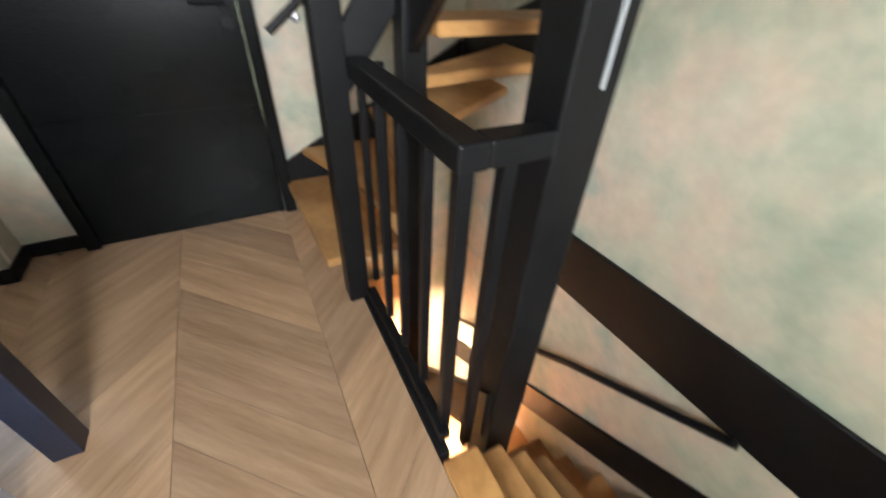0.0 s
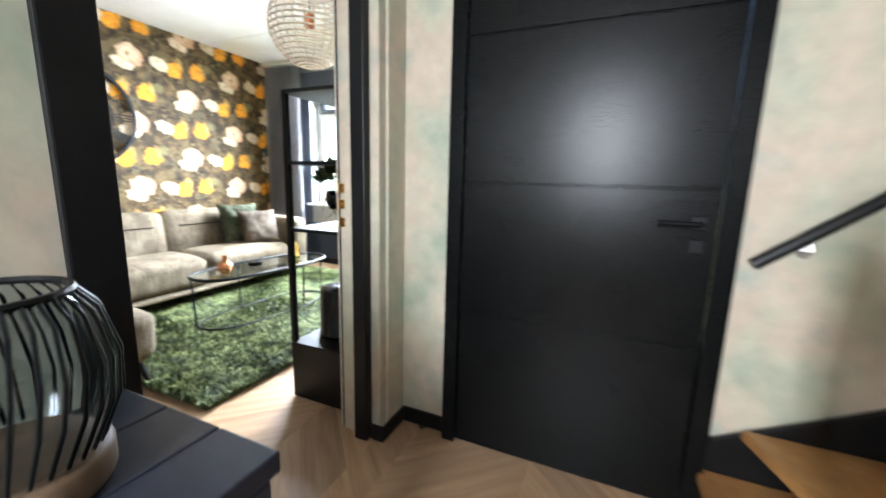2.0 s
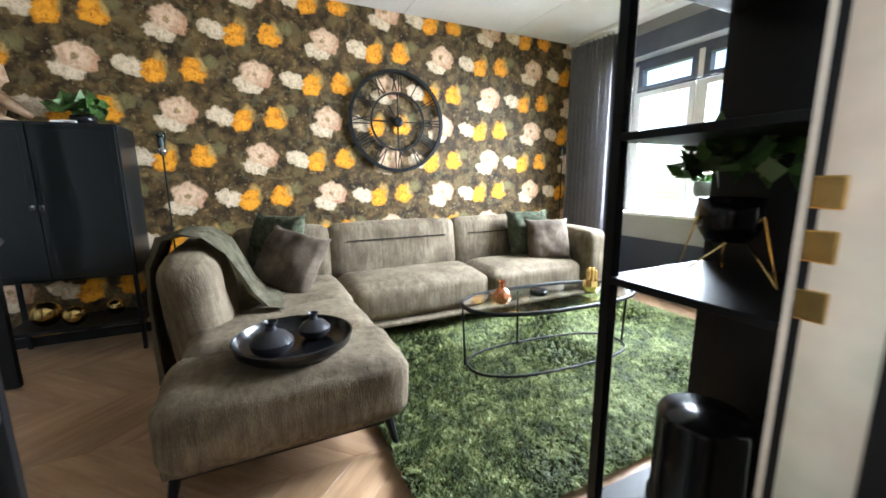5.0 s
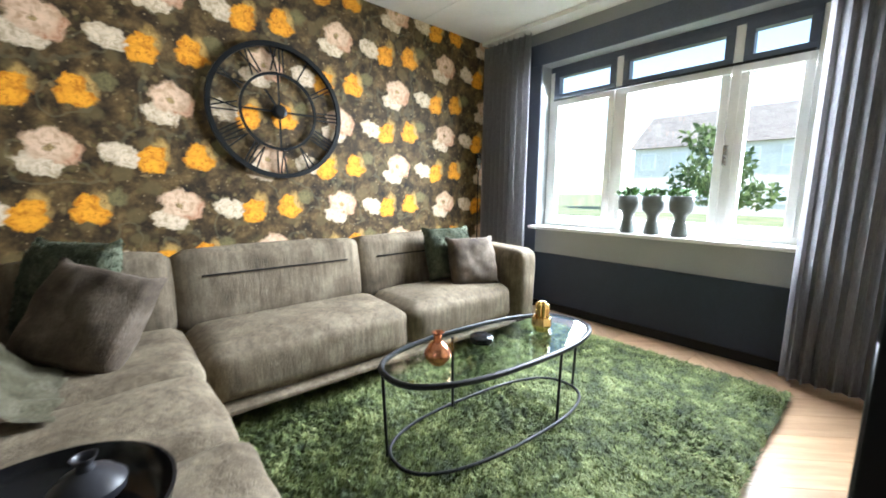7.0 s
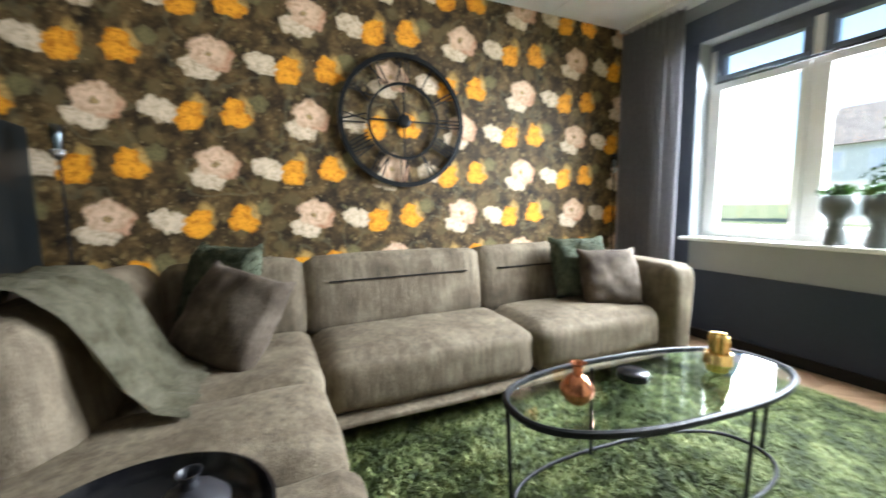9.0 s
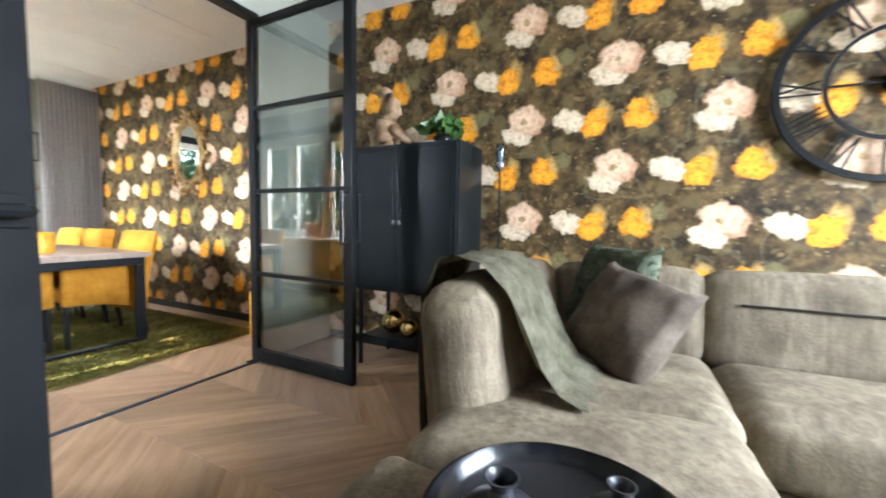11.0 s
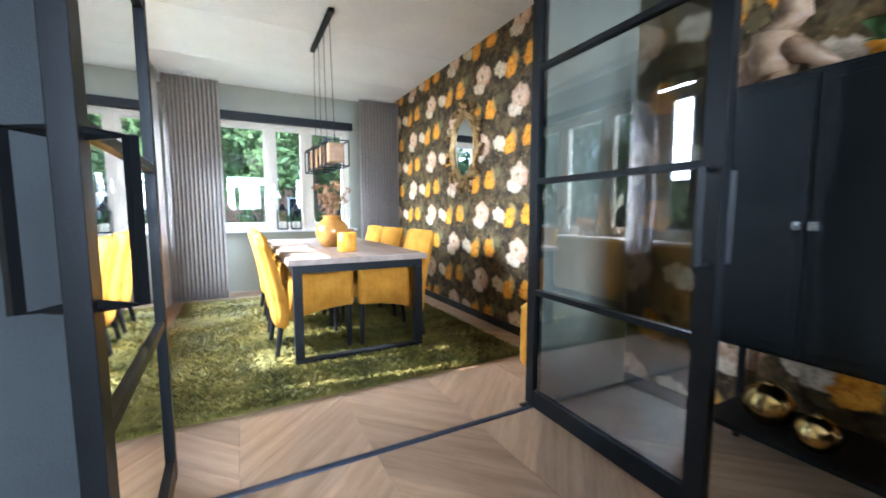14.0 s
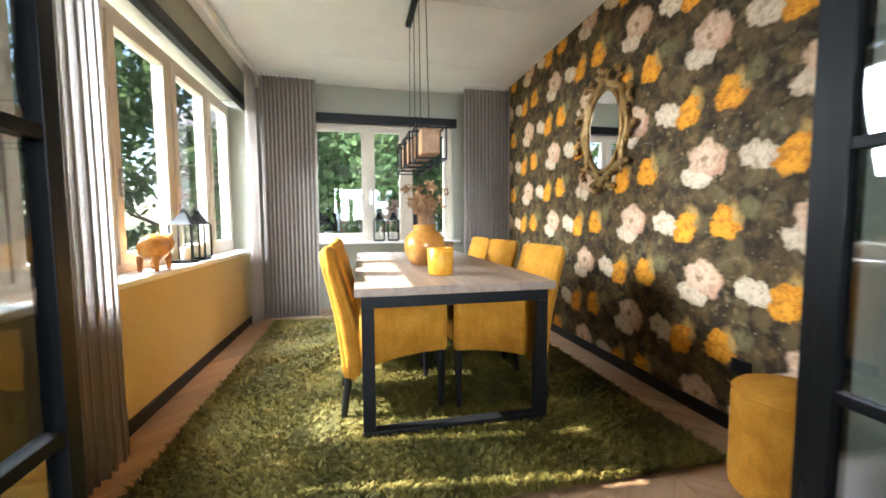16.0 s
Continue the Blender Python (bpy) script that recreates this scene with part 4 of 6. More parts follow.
soft("seat_cushion", (-2.545, 1.42, 0.16, -2.085, 2.35, 0.445), so, r=0.07, puff=0.012, crease=0.012, cuts=12)
for y0, y1 in ((1.62, 2.322), (2.33, 3.488), (3.494, 4.50)):
    soft("back_cushion", (-4.14, y0, 0.36, -3.86, y1, 0.82), so, r=0.055, puff=0.02, crease=0.010, cuts=12, lean=((-3.95, y0, 0.40), 0, -9))
    # raised dark strip in place of a modelled groove and its shade
    part("back_seam", box(-3.870, y0 + 0.13, 0.660, -3.832, y1 - 0.11, 0.671, 0.004, 2), PLEAT_SHADE, so, "dark strip for the shade in the horizontal pleat").matrix_basis = Matrix.Translation((-3.95, y0, 0.40)) @ pose(0, 0, 0, 0, -9, 0) @ Matrix.Translation((3.95, -y0, -0.40))
soft("back_cushion", (-4.12, 1.36, 0.20, -2.82, 1.64, 0.835), so, r=0.12, puff=0.02, crease=0.012, cuts=12, lean=((-3.0, 1.56, 0.40), 6, 0))
soft("armrest", (-4.12, 4.502, 0.12, -3.19, 4.72, 0.72), so, r=0.06, puff=0.015, crease=0.006, cuts=10)
for x, y, dx, dy in ((-2.16, 1.47, 0.06, -0.03), (-2.17, 2.26, 0.06, 0.03), (-3.42, 4.45, 0.03, 0.03), (-3.42, 2.42, 0.02, 0.0), (-4.05, 4.45, 0, 0), (-4.05, 1.5, 0, 0)):
    part("foot", tube([(x, y, 0.16), (x + dx, y + dy, 0.0)], 0.022, 8, r_end=0.010), BLACK_STEEL, so)
part("foot_bar", box(-2.19, 1.47, 0.125, -2.15, 2.24, 0.142), BLACK_STEEL, so)


def fluff(ob, material, seed):
    """Short tufts standing off a fleece surface."""
    rng = np.random.default_rng(seed)
    polys = [(p.center.copy(), p.normal.copy(), p.area ** 0.5) for p in ob.data.polygons]
    verts, faces = [], []
    for c, nrm, size in polys:
        for _ in range(9):
            o = c + Vector(rng.uniform(-0.55, 0.55, 3) * size)
            o -= nrm * (o - c).dot(nrm)
            d = (nrm + Vector(rng.normal(0, 0.55, 3))).normalized()
            s = d.cross(Vector(rng.normal(0, 1, 3))).normalized() * rng.uniform(0.004, 0.007)
            tip = o + d * rng.uniform(0.010, 0.020)
            k = len(verts)
            verts += [o - s - nrm * 0.002, o + s - nrm * 0.002, tip + s * 0.5, tip - s * 0.5]
            faces.append((k, k + 1, k + 2, k + 3))
    me = bpy.data.meshes.new("pile")
    me.from_pydata(verts, [], faces)
    me.materials.append(material)
    tuft = new("pile", me)
    tuft.parent = ob
    tagged(tuft, kind="stuff")


def scatter(name, size, place, rz, tilt, seed, material, label, roll=0):
    ob = part(name, pillow(size, size, 0.17, seed), material)
    for p in ob.data.polygons:
        p.use_smooth = True
    ob.matrix_basis = Matrix.Translation(place) @ pose(0, 0, 0, 0, 0, rz) @ pose(0, 0, 0, tilt, 0, 0) @ pose(0, 0, 0, 0, roll, 0)
    if material is FLEECE:
        fluff(ob, material, seed)
    return tagged(ob, label, "cushion", "cushions on the corner sofa")


scatter("cushion", 0.50, (-3.80, 1.90, 0.70), 40, -20, 1, FLEECE, "fluffy green cushion in the sofa corner")
scatter("cushion", 0.46, (-3.47, 1.98, 0.635), 58, -30, 2, CUSHION, "crumpled brown velvet cushion leaning in the sofa corner", 14)
scatter("cushion", 0.45, (-3.72, 4.22, 0.67), 80, -20, 3, FLEECE, "fluffy green cushion beside the sofa arm")
scatter("cushion", 0.42, (-3.50, 4.28, 0.62), 70, -24, 4, CUSHION, "taupe velvet cushion leaning on the sofa arm")

# throw over the chaise back
bm = bmesh.new()
prof = [(1.165, 0.10), (1.165, 0.30), (1.165, 0.55), (1.175, 0.76), (1.23, 0.875), (1.33, 0.905), (1.43, 0.89), (1.52, 0.81), (1.58, 0.69), (1.63, 0.58), (1.70, 0.50), (1.79, 0.472)]
grid = []
for j, (y, z) in enumerate(prof):
    line = []
    for i in range(25):
        u = i / 24
        w = 0.018 * math.sin(u * 17 + j * 0.25) + 0.012 * math.sin(u * 31 + j)
        x = -3.40 + 0.43 * u + 0.05 * (j / 11) * (u - 0.5) + 0.004 * j
        line.append(bm.verts.new((x, y + 0.115 - (w if j < 5 else -w * 0.6), z + (abs(w) if 3 < j < 8 else 0.3 * w))))
    grid.append(line)
for a, b in zip(grid, grid[1:]):
    for i in range(24):
        bm.faces.new((a[i], a[i + 1], b[i + 1], b[i]))
bmesh.ops.solidify(bm, geom=bm.faces[:], thickness=-0.016)
bmesh.ops.recalc_face_normals(bm, faces=bm.faces)
tagged(smooth(part("throw_blanket", bm, THROW), 1.5), "olive green throw draped over the chaise back", "blanket")

# tray with two small vases
tr = tagged(smooth(part("round_tray", lathe([(0, 0.0), (0.20, 0.0), (0.238, 0.03), (0.248, 0.066), (0.241, 0.068), (0.228, 0.033), (0.195, 0.012), (0, 0.012)], 48), BLACK_CERAMIC)), "deep round black tray on the chaise", "tray")
tr.matrix_basis = pose(-2.36, 1.91, 0.462)
VASE = [(0, 0), (0.045, 0.0), (0.082, 0.035), (0.086, 0.06), (0.06, 0.09), (0.022, 0.108), (0.018, 0.125), (0.03, 0.145), (0.026, 0.145), (0.014, 0.125), (0.014, 0.11), (0, 0.1)]
for x, y, k in ((-2.30, 1.82, 1.0), (-2.41, 2.0, 0.82)):
    v = tagged(smooth(part("bud_vase", lathe([(r * k, z * k) for r, z in VASE], 28), GREY_CERAMIC)), "small squat dark grey bud vase in the tray", "vase", "vases in the tray")
    v.matrix_basis = pose(x, y, 0.476)


# coffee table
def oval(a, b, n=56, power=2.5):
    pts = []
    for i in range(n):
        t = 2 * math.pi * i / n
        c, s = math.cos(t), math.sin(t)
        pts.append((b * math.copysign(abs(c) ** (2 / power), c), a * math.copysign(abs(s) ** (2 / power), s)))
    return pts


ct = thing("coffee_table", "oval glass coffee table on thin black metal frame", "coffee table", at=(-2.52, 3.49, 0.0), turn=-4)
top = part("glass_top", prism(oval(0.60, 0.235), 0.436, 0.444), TABLE_PANE, ct, "clear glass top")
top.visible_shadow = False
part("rim", tube([(x, y, 0.438) for x, y in oval(0.618, 0.252)], 0.013, 8, True), BLACK_STEEL, ct)
part("base_ring", tube([(x, y, 0.047) for x, y in oval(0.585, 0.225)], 0.008, 8, True), BLACK_STEEL, ct)
for x, y in ((-0.06, -0.59), (0.205, 0.22), (-0.205, -0.12), (0.03, 0.597)):
    part("leg", tube([(x * 1.0, y * 1.0, 0.043), (x * 1.02, y * 1.03, 0.43)], 0.007, 8), BLACK_STEEL, ct)
cv = tagged(smooth(part("copper_vase", lathe([(0, 0), (0.03, 0), (0.056, 0.03), (0.058, 0.055), (0.036, 0.088), (0.018, 0.10), (0.018, 0.13), (0.028, 0.14), (0.02, 0.138), (0.012, 0.12), (0, 0.10)], 28), COPPER)), "small round copper coloured vase on the coffee table", "vase")
cv.matrix_basis = pose(-2.52, 3.10, 0.446)
ds = tagged(smooth(part("round_box", lathe([(0, 0), (0.055, 0), (0.057, 0.004), (0.057, 0.03), (0.05, 0.034), (0, 0.034)], 32), BLACK_CERAMIC)), "flat round black box on the coffee table", "box")
ds.matrix_basis = pose(-2.57, 3.42, 0.446)
gp = thing("gold_pot", "gold pot with a knobbly golden cactus on the coffee table", "ornament", at=(-2.48, 3.79, 0.446))
part("pot", lathe([(0, 0), (0.04, 0), (0.055, 0.035), (0.05, 0.075), (0.044, 0.075), (0.044, 0.06), (0, 0.06)], 8), GOLD, gp)
for k in range(7):
    a = k * 2.4
    part("stem", lathe([(0, 0.055), (0.013, 0.055), (0.016, 0.12 + 0.012 * (k % 3)), (0.009, 0.14 + 0.012 * (k % 3)), (0, 0.143 + 0.012 * (k % 3))], 8, (0.025 * math.cos(a) * (k > 0), 0.025 * math.sin(a) * (k > 0), 0)), GOLD, gp)


def shag_rug(name, x0, y0, x1, y1, material, blades, label, seed, lean=(0.3, 0.2)):
    """A backing with rounded edge and a pile of single bent tufts."""
    rug = thing(name, label, "rug")
    part("backing", box(x0, y0, 0.001, x1, y1, 0.016, 0.006), material, rug)
    rng = np.random.default_rng(seed)
    p = np.stack([rng.uniform(x0 - 0.008, x1 + 0.008, blades), rng.uniform(y0 - 0.008, y1 + 0.008, blades)], 1)
    big = np.sin(p[:, 0] * 5.1 + 2 * np.sin(p[:, 1] * 3.3)) + np.sin(p[:, 1] * 6.3 + 1.7 * np.sin(p[:, 0] * 4.1))
    a = rng.uniform(0, 2 * np.pi, blades) * 0.35 + big * 1.1 + 1.1 * np.sin(p[:, 0] * 83 + 3 * np.sin(p[:, 1] * 61)) + 0.9 * np.sin(p[:, 1] * 97 + 2 * np.sin(p[:, 0] * 41))
    ln, hgt, wid = rng.uniform(0.014, 0.036, blades), rng.uniform(0.016, 0.040, blades), rng.uniform(0.0025, 0.0055, blades)
    d = np.stack([np.cos(a), np.sin(a)], 1)
    s = np.stack([-d[:, 1], d[:, 0]], 1)
    base = np.full(blades, 0.012)
    v = np.empty((blades, 5, 3))
    v[:, 0, :2], v[:, 0, 2] = p - s * wid[:, None], base
    v[:, 1, :2], v[:, 1, 2] = p + s * wid[:, None], base
    m = p + d * (ln * 0.35)[:, None]
    v[:, 2, :2], v[:, 2, 2] = m + s * (wid * 0.9)[:, None], base + hgt * 0.75
    v[:, 3, :2], v[:, 3, 2] = m - s * (wid * 0.9)[:, None], base + hgt * 0.75
    v[:, 4, :2], v[:, 4, 2] = p + d * ln[:, None], base + hgt
    k = (np.arange(blades) * 5)[:, None]
    quads = (k + np.array([0, 1, 2, 3])).tolist()
    tris = (k + np.array([3, 2, 4])).tolist()
    me = bpy.data.meshes.new("pile")
    me.from_pydata(v.reshape(-1, 3).tolist(), [], quads + tris)
    me.materials.append(material)
    ob = new("pile", me)
    ob.parent = rug
    tagged(ob, kind="stuff")
    return rug


shag_rug("shag_rug", -3.62, 2.26, -1.60, 4.97, PILE_LIVING, 190000, "deep green shaggy rug under the coffee table", 3)

# wall clock
ck = thing("wall_clock", "large black iron skeleton clock with roman numerals on the papered wall", "clock", at=(XW + 0.03, 3.085, 1.735))


def ring(r, w, d):
    bm = bmesh.new()
    n = 72
    rows = [[bm.verts.new((x, rr * math.cos(2 * math.pi * i / n), rr * math.sin(2 * math.pi * i / n))) for i in range(n)] for rr, x in ((r - w, -d), (r + w, -d), (r + w, d), (r - w, d))]
    for a, b in zip(rows, rows[1:] + rows[:1]):
        for i in range(n):
            bm.faces.new((a[i], a[(i + 1) % n], b[(i + 1) % n], b[i]))
    bmesh.ops.recalc_face_normals(bm, faces=bm.faces)
    return bm


part("rim", ring(0.455, 0.016, 0.014), BLACK_STEEL, ck)
part("inner_ring", ring(0.262, 0.009, 0.008), BLACK_STEEL, ck)
part("hub", lathe([(0, -0.012), (0.05, -0.012), (0.05, 0.014), (0.03, 0.022), (0, 0.022)], 24), BLACK_STEEL, ck).matrix_basis = pose(0, 0, 0, 0, 90, 0)
for k in range(4):
    part("spoke", box(-0.004, 0.045, -0.006, 0.004, 0.255, 0.006), BLACK_STEEL, ck).matrix_basis = pose(0, 0, 0, 90 * k, 0, 0)


def numeral(word):
    bm = bmesh.new()
    widths = {"I": 0.026, "V": 0.056, "X": 0.056}
    total = sum(widths[c] for c in word)
    y = -total / 2
    for c in word:
        w = widths[c]
        bars = {"I": [(0.5, 0.5)], "V": [(0.1, 0.5), (0.9, 0.5)], "X": [(0.1, 0.9), (0.9, 0.1)]}[c]
        for top, low in bars:
            p, q = Vector((0, y + w * low, 0.278)), Vector((0, y + w * top, 0.436))
            m = (p + q) / 2
            d = q - p
            ang = math.atan2(-d.y, d.z)
            made = bmesh.ops.create_cube(bm, size=1.0, matrix=Matrix.Translation(m) @ Matrix.Rotation(ang, 4, "X") @ Matrix.Diagonal((0.008, 0.0095, d.length, 1)))
        y += w
    return bm


for hour, word in enumerate(("XII", "I", "II", "III", "IIII", "V", "VI", "VII", "VIII", "IX", "X", "XI")):
    part("numeral", numeral(word), BLACK_STEEL, ck).matrix_basis = pose(0, 0, 0, -30 * hour, 0, 0)
part("hour_hand", box(0.012, -0.007, 0.0, 0.017, 0.007, 0.17), BLACK_STEEL, ck).matrix_basis = pose(0, 0, 0, 35, 0, 0)
part("minute_hand", box(0.016, -0.005, -0.05, 0.021, 0.005, 0.24), BLACK_STEEL, ck).matrix_basis = pose(0, 0, 0, 2, 0, 0)


def floor_lamp(place, height, label):
    x, y = place
    f = thing("floor_lamp", label, "lamp", "slim floor lamps", at=(x, y, 0))
    part("base", lathe([(0, 0), (0.12, 0), (0.125, 0.006), (0.12, 0.014), (0.02, 0.018), (0, 0.018)], 32), BLACK_STEEL, f)
    part("pole", tube([(0, 0, 0.016), (0, 0, height - 0.07)], 0.006, 8), BLACK_STEEL, f)
    part("collar", lathe([(0, -0.10), (0.012, -0.10), (0.03, -0.075), (0.034, -0.055), (0.03, -0.05), (0, -0.05)], 20, (0, 0, height)), CHROME, f)
    b = part("glass_cup", smooth_bm(lathe([(0.022, -0.05), (0.03, 0.03), (0.034, 0.07), (0.031, 0.07), (0.027, 0.03), (0.019, -0.045)], 20, (0, 0, height))), JAR_PANE, f, "smoked glass cup")
    part("bulb", lathe([(0, -0.05), (0.010, -0.045), (0.014, -0.01), (0.010, 0.02), (0, 0.03)], 14, (0, 0, height)), WHITE_WOOD, f)
    return f


def smooth_bm(bm):
    for f in bm.faces:
        f.smooth = True
    return bm


floor_lamp((-4.10, 1.22), 1.47, "slim black floor lamp with smoked glass cup beside the cabinet")
floor_lamp((-4.20, 5.04), 1.50, "slim black floor lamp with smoked glass cup beside the curtain")


def curtain(name, p, q, z0, z1, folds, depth, material, label, seed, group=""):
    (x0, y0), (x1, y1) = p, q
    ln = math.hypot(x1 - x0, y1 - y0)
    c = thing(name, label, "curtain", group, at=(x0, y0, 0), turn=math.degrees(math.atan2(y1 - y0, x1 - x0)))
    part("cloth", wavy_curtain(0, ln, z0, z1, folds, depth, seed), material, c)
    for i in range(folds):
        part("header_hook", box(ln * (i + 0.5) / folds - 0.004, -0.012, z1, ln * (i + 0.5) / folds + 0.004, 0.012, z1 + 0.03), WHITE_WOOD, c)
    return c


curtain("curtain", (-4.27, 5.20), (-3.70, 5.22), 0.03, 2.64, 9, 0.045, CURTAIN, "grey floor-length curtain in even folds", 5, "living room curtains")
curtain("curtain", (-1.68, 5.24), (-1.15, 5.22), 0.03, 2.64, 8, 0.05, CURTAIN, "grey floor-length curtain gathered at the window side", 6, "living room curtains")


# planted pots on the sill
def leaf_cloud(count, radius, centre, size, seed, flat=1.0, up=0.3):
    """Many small separate leaves round a centre."""
    rng = np.random.default_rng(seed)
    d = rng.normal(size=(count, 3))
    d /= np.linalg.norm(d, axis=1)[:, None]
    d[:, 2] = np.abs(d[:, 2]) if up > 0.9 else d[:, 2]
    r = radius * rng.uniform(0.25, 1.0, count) ** 0.6
    c = np.array(centre) + d * r[:, None] * np.array([1, 1, flat])
    a, b = rng.normal(size=(count, 3)), rng.normal(size=(count, 3))
    a = a + d
    a /= np.linalg.norm(a, axis=1)[:, None]
    b -= a * (a * b).sum(1)[:, None]
    b /= np.linalg.norm(b, axis=1)[:, None]
    s = size * rng.uniform(0.6, 1.3, count)
    v = np.stack([c - a * s[:, None] * 0.5, c + b * s[:, None] * 0.28, c + a * s[:, None] * 0.6, c - b * s[:, None] * 0.28], 1)
    return v


def leaves(name, v, material, parent=None, kind="stuff"):
    n = len(v)
    me = bpy.data.meshes.new(name)
    me.from_pydata(v.reshape(-1, 3).tolist(), [], (np.arange(n)[:, None] * 4 + np.arange(4)).tolist())
    me.materials.append(material)
    ob = new(name, me)
    if parent is not None:
        ob.parent = parent
    return tagged(ob, kind=kind)


for i, x in enumerate((-2.80, -2.605, -2.40)):
    pt = thing("plant_pot", "grey-green goblet pot with a small leafy plant on the sill", "plant pot", "pots on the living room sill", at=(x, 5.44, 0.842))
    part("pot", smooth_bm(lathe([(0, 0), (0.055, 0), (0.058, 0.01), (0.042, 0.10), (0.038, 0.14), (0.05, 0.17), (0.078, 0.20), (0.085, 0.26), (0.080, 0.31), (0.074, 0.315), (0.072, 0.29), (0, 0.28)], 28)), SAGE_POT, pt)
    leaves("foliage", leaf_cloud(70, 0.10, (0, 0, 0.325), 0.06, 20 + i, 0.45, 1.0), LEAF, pt)

# cabinet on a frame by the wall
cb = thing("cabinet", "charcoal two-door cabinet on black legs with an open lower shelf", "cabinet", at=(0, 0, 0))
part("body", box(-4.315, 0.22, 0.55, -3.92, 1.02, 1.555, 0.006), CABINET, cb)
for y0, y1, s in ((0.232, 0.572, 0.552), (0.578, 1.008, 0.598)):
    dr = part("door", box(-3.919, y0, 0.565, -3.902, y1, 1.540, 0.004), CABINET, cb)
    part("door_panel", box(-3.9015, y0 + 0.03, 0.60, -3.898, y1 - 0.03, 1.505, 0.002), CABINET, dr)
    part("knob", box(-3.898, s - 0.012, 1.015, -3.878, s + 0.012, 1.045, 0.003), CHROME, dr, "small steel knob")
for x in (-4.30, -3.95):
    for y in (0.235, 0.985):
        part("leg", box(x, y, 0.0, x + 0.025, y + 0.025, 0.549, 0.002), BLACK_STEEL, cb)
part("lower_shelf", box(-4.299, 0.262, 0.20, -3.926, 0.983, 0.222, 0.002), BLACK_STEEL, cb)
for x, y, r in ((-4.06, 0.45, 0.085), (-4.0, 0.62, 0.065), (-4.16, 0.80, 0.055)):
    bm = bmesh.new()
    bmesh.ops.create_uvsphere(bm, u_segments=32, v_segments=18, radius=r)
    lathe([(0.2 * r, 0.97 * r), (0.2 * r, 1.08 * r), (0.14 * r, 1.1 * r), (0, 1.1 * r)], 12, bm=bm)
    tagged(part("gold_bauble", smooth_bm(bm), GOLD), "shiny gold glass ball on the cabinet's lower shelf", "ornament", "gold balls under the cabinet").matrix_basis = pose(x, y, 0.222 + r)

# carved bird, dish and plant on the cabinet
bm = lathe([(0, 0), (0.07, 0), (0.075, 0.015), (0.03, 0.03), (0.022, 0.05), (0, 0.05)], 20)
tube([(0.0, -0.02, 0.045), (0.0, -0.03, 0.10), (0.0, -0.015, 0.16)], 0.05, 12, bm=bm, r_end=0.062)
tube([(0.0, -0.015, 0.16), (0.0, 0.02, 0.21), (0.0, 0.02, 0.26), (0.0, -0.01, 0.30)], 0.06, 12, bm=bm, r_end=0.028)
tube([(0.0, -0.01, 0.30), (0.0, -0.035, 0.325), (0.0, -0.075, 0.322)], 0.033, 12, bm=bm, r_end=0.026)
tube([(0.0, -0.07, 0.325), (0.0, -0.13, 0.332)], 0.016, 8, bm=bm, r_end=0.004)
tube([(0.0, 0.0, 0.12), (0.01, 0.07, 0.08), (0.0, 0.13, 0.03)], 0.045, 10, bm=bm, r_end=0.012)
brd = tagged(part("bird_figure", smooth_bm(bm), SHELL), "brown carved bird figure standing on the cabinet", "figurine")
brd.matrix_basis = pose(-4.09, 0.39, 1.556) @ Matrix.Scale(1.28, 4)
bm = lathe([(0, 0), (0.05, 0), (0.085, 0.02), (0.11, 0.07), (0.13, 0.15), (0.12, 0.155), (0.10, 0.08), (0, 0.03)], 18)
ds2 = tagged(part("carved_bowl", smooth_bm(bm), SHELL), "dark brown carved bowl behind the bird", "bowl")
ds2.matrix_basis = pose(-4.18, 0.285, 1.556)
pp = thing("potted_plant", "leafy green plant in a low black pot with a white figure", "plant", at=(-4.12, 0.80, 1.556))
part("pot", smooth_bm(lathe([(0, 0), (0.05, 0), (0.07, 0.03), (0.072, 0.06), (0.065, 0.065), (0, 0.055)], 22)), BLACK_CERAMIC, pp)
leaves("foliage", leaf_cloud(60, 0.16, (0, 0, 0.10), 0.12, 41, 0.55, 1.0), LEAF, pp)
wf = part("pale_branch", tube([(0.10, -0.14, 0.008), (0.09, -0.07, 0.02), (0.10, -0.01, 0.014)], 0.009, 8), WHITE_WOOD, pp)

# open bookcase behind the door frame
bk = thing("open_shelving", "tall black steel open shelf unit with closed base", "shelf unit")
BX0, BX1, BY0, BY1 = -1.315, -0.90, 2.575, 3.0
for x in (BX0, BX1 - 0.028):
    part("post", box(x, BY0, 0.322, x + 0.028, BY0 + 0.028, 1.63, 0.002), BLACK_STEEL, bk)
part("base_box", box(BX0, BY0, 0.0, BX1, BY1, 0.32, 0.004), BLACK_STEEL, bk)
for z in (0.932, 1.27, 1.612):
    part("shelf", box(BX0 + 0.001, BY0 + 0.001, z, BX1 - 0.001, BY1 - 0.021, z + 0.018, 0.002), BLACK_STEEL, bk)
part("back_panel", box(BX0, BY1 - 0.02, 0.322, BX1, BY1, 1.63, 0.002), BLACK_PAINT, bk)
sp = tagged(part("round_box", smooth_bm(lathe([(0, 0), (0.10, 0), (0.112, 0.01), (0.112, 0.03), (0.105, 0.033), (0.105, 0.27), (0.098, 0.285), (0, 0.287)], 36)), BLACK_CERAMIC), "black cylindrical loudspeaker on the shelf unit's base", "speaker")
sp.matrix_basis = pose(-1.15, 2.78, 0.321)
bp = thing("hanging_plant", "green plant in a black pot held by a gold wire stand", "plant", at=(-1.16, 2.80, 0.951))
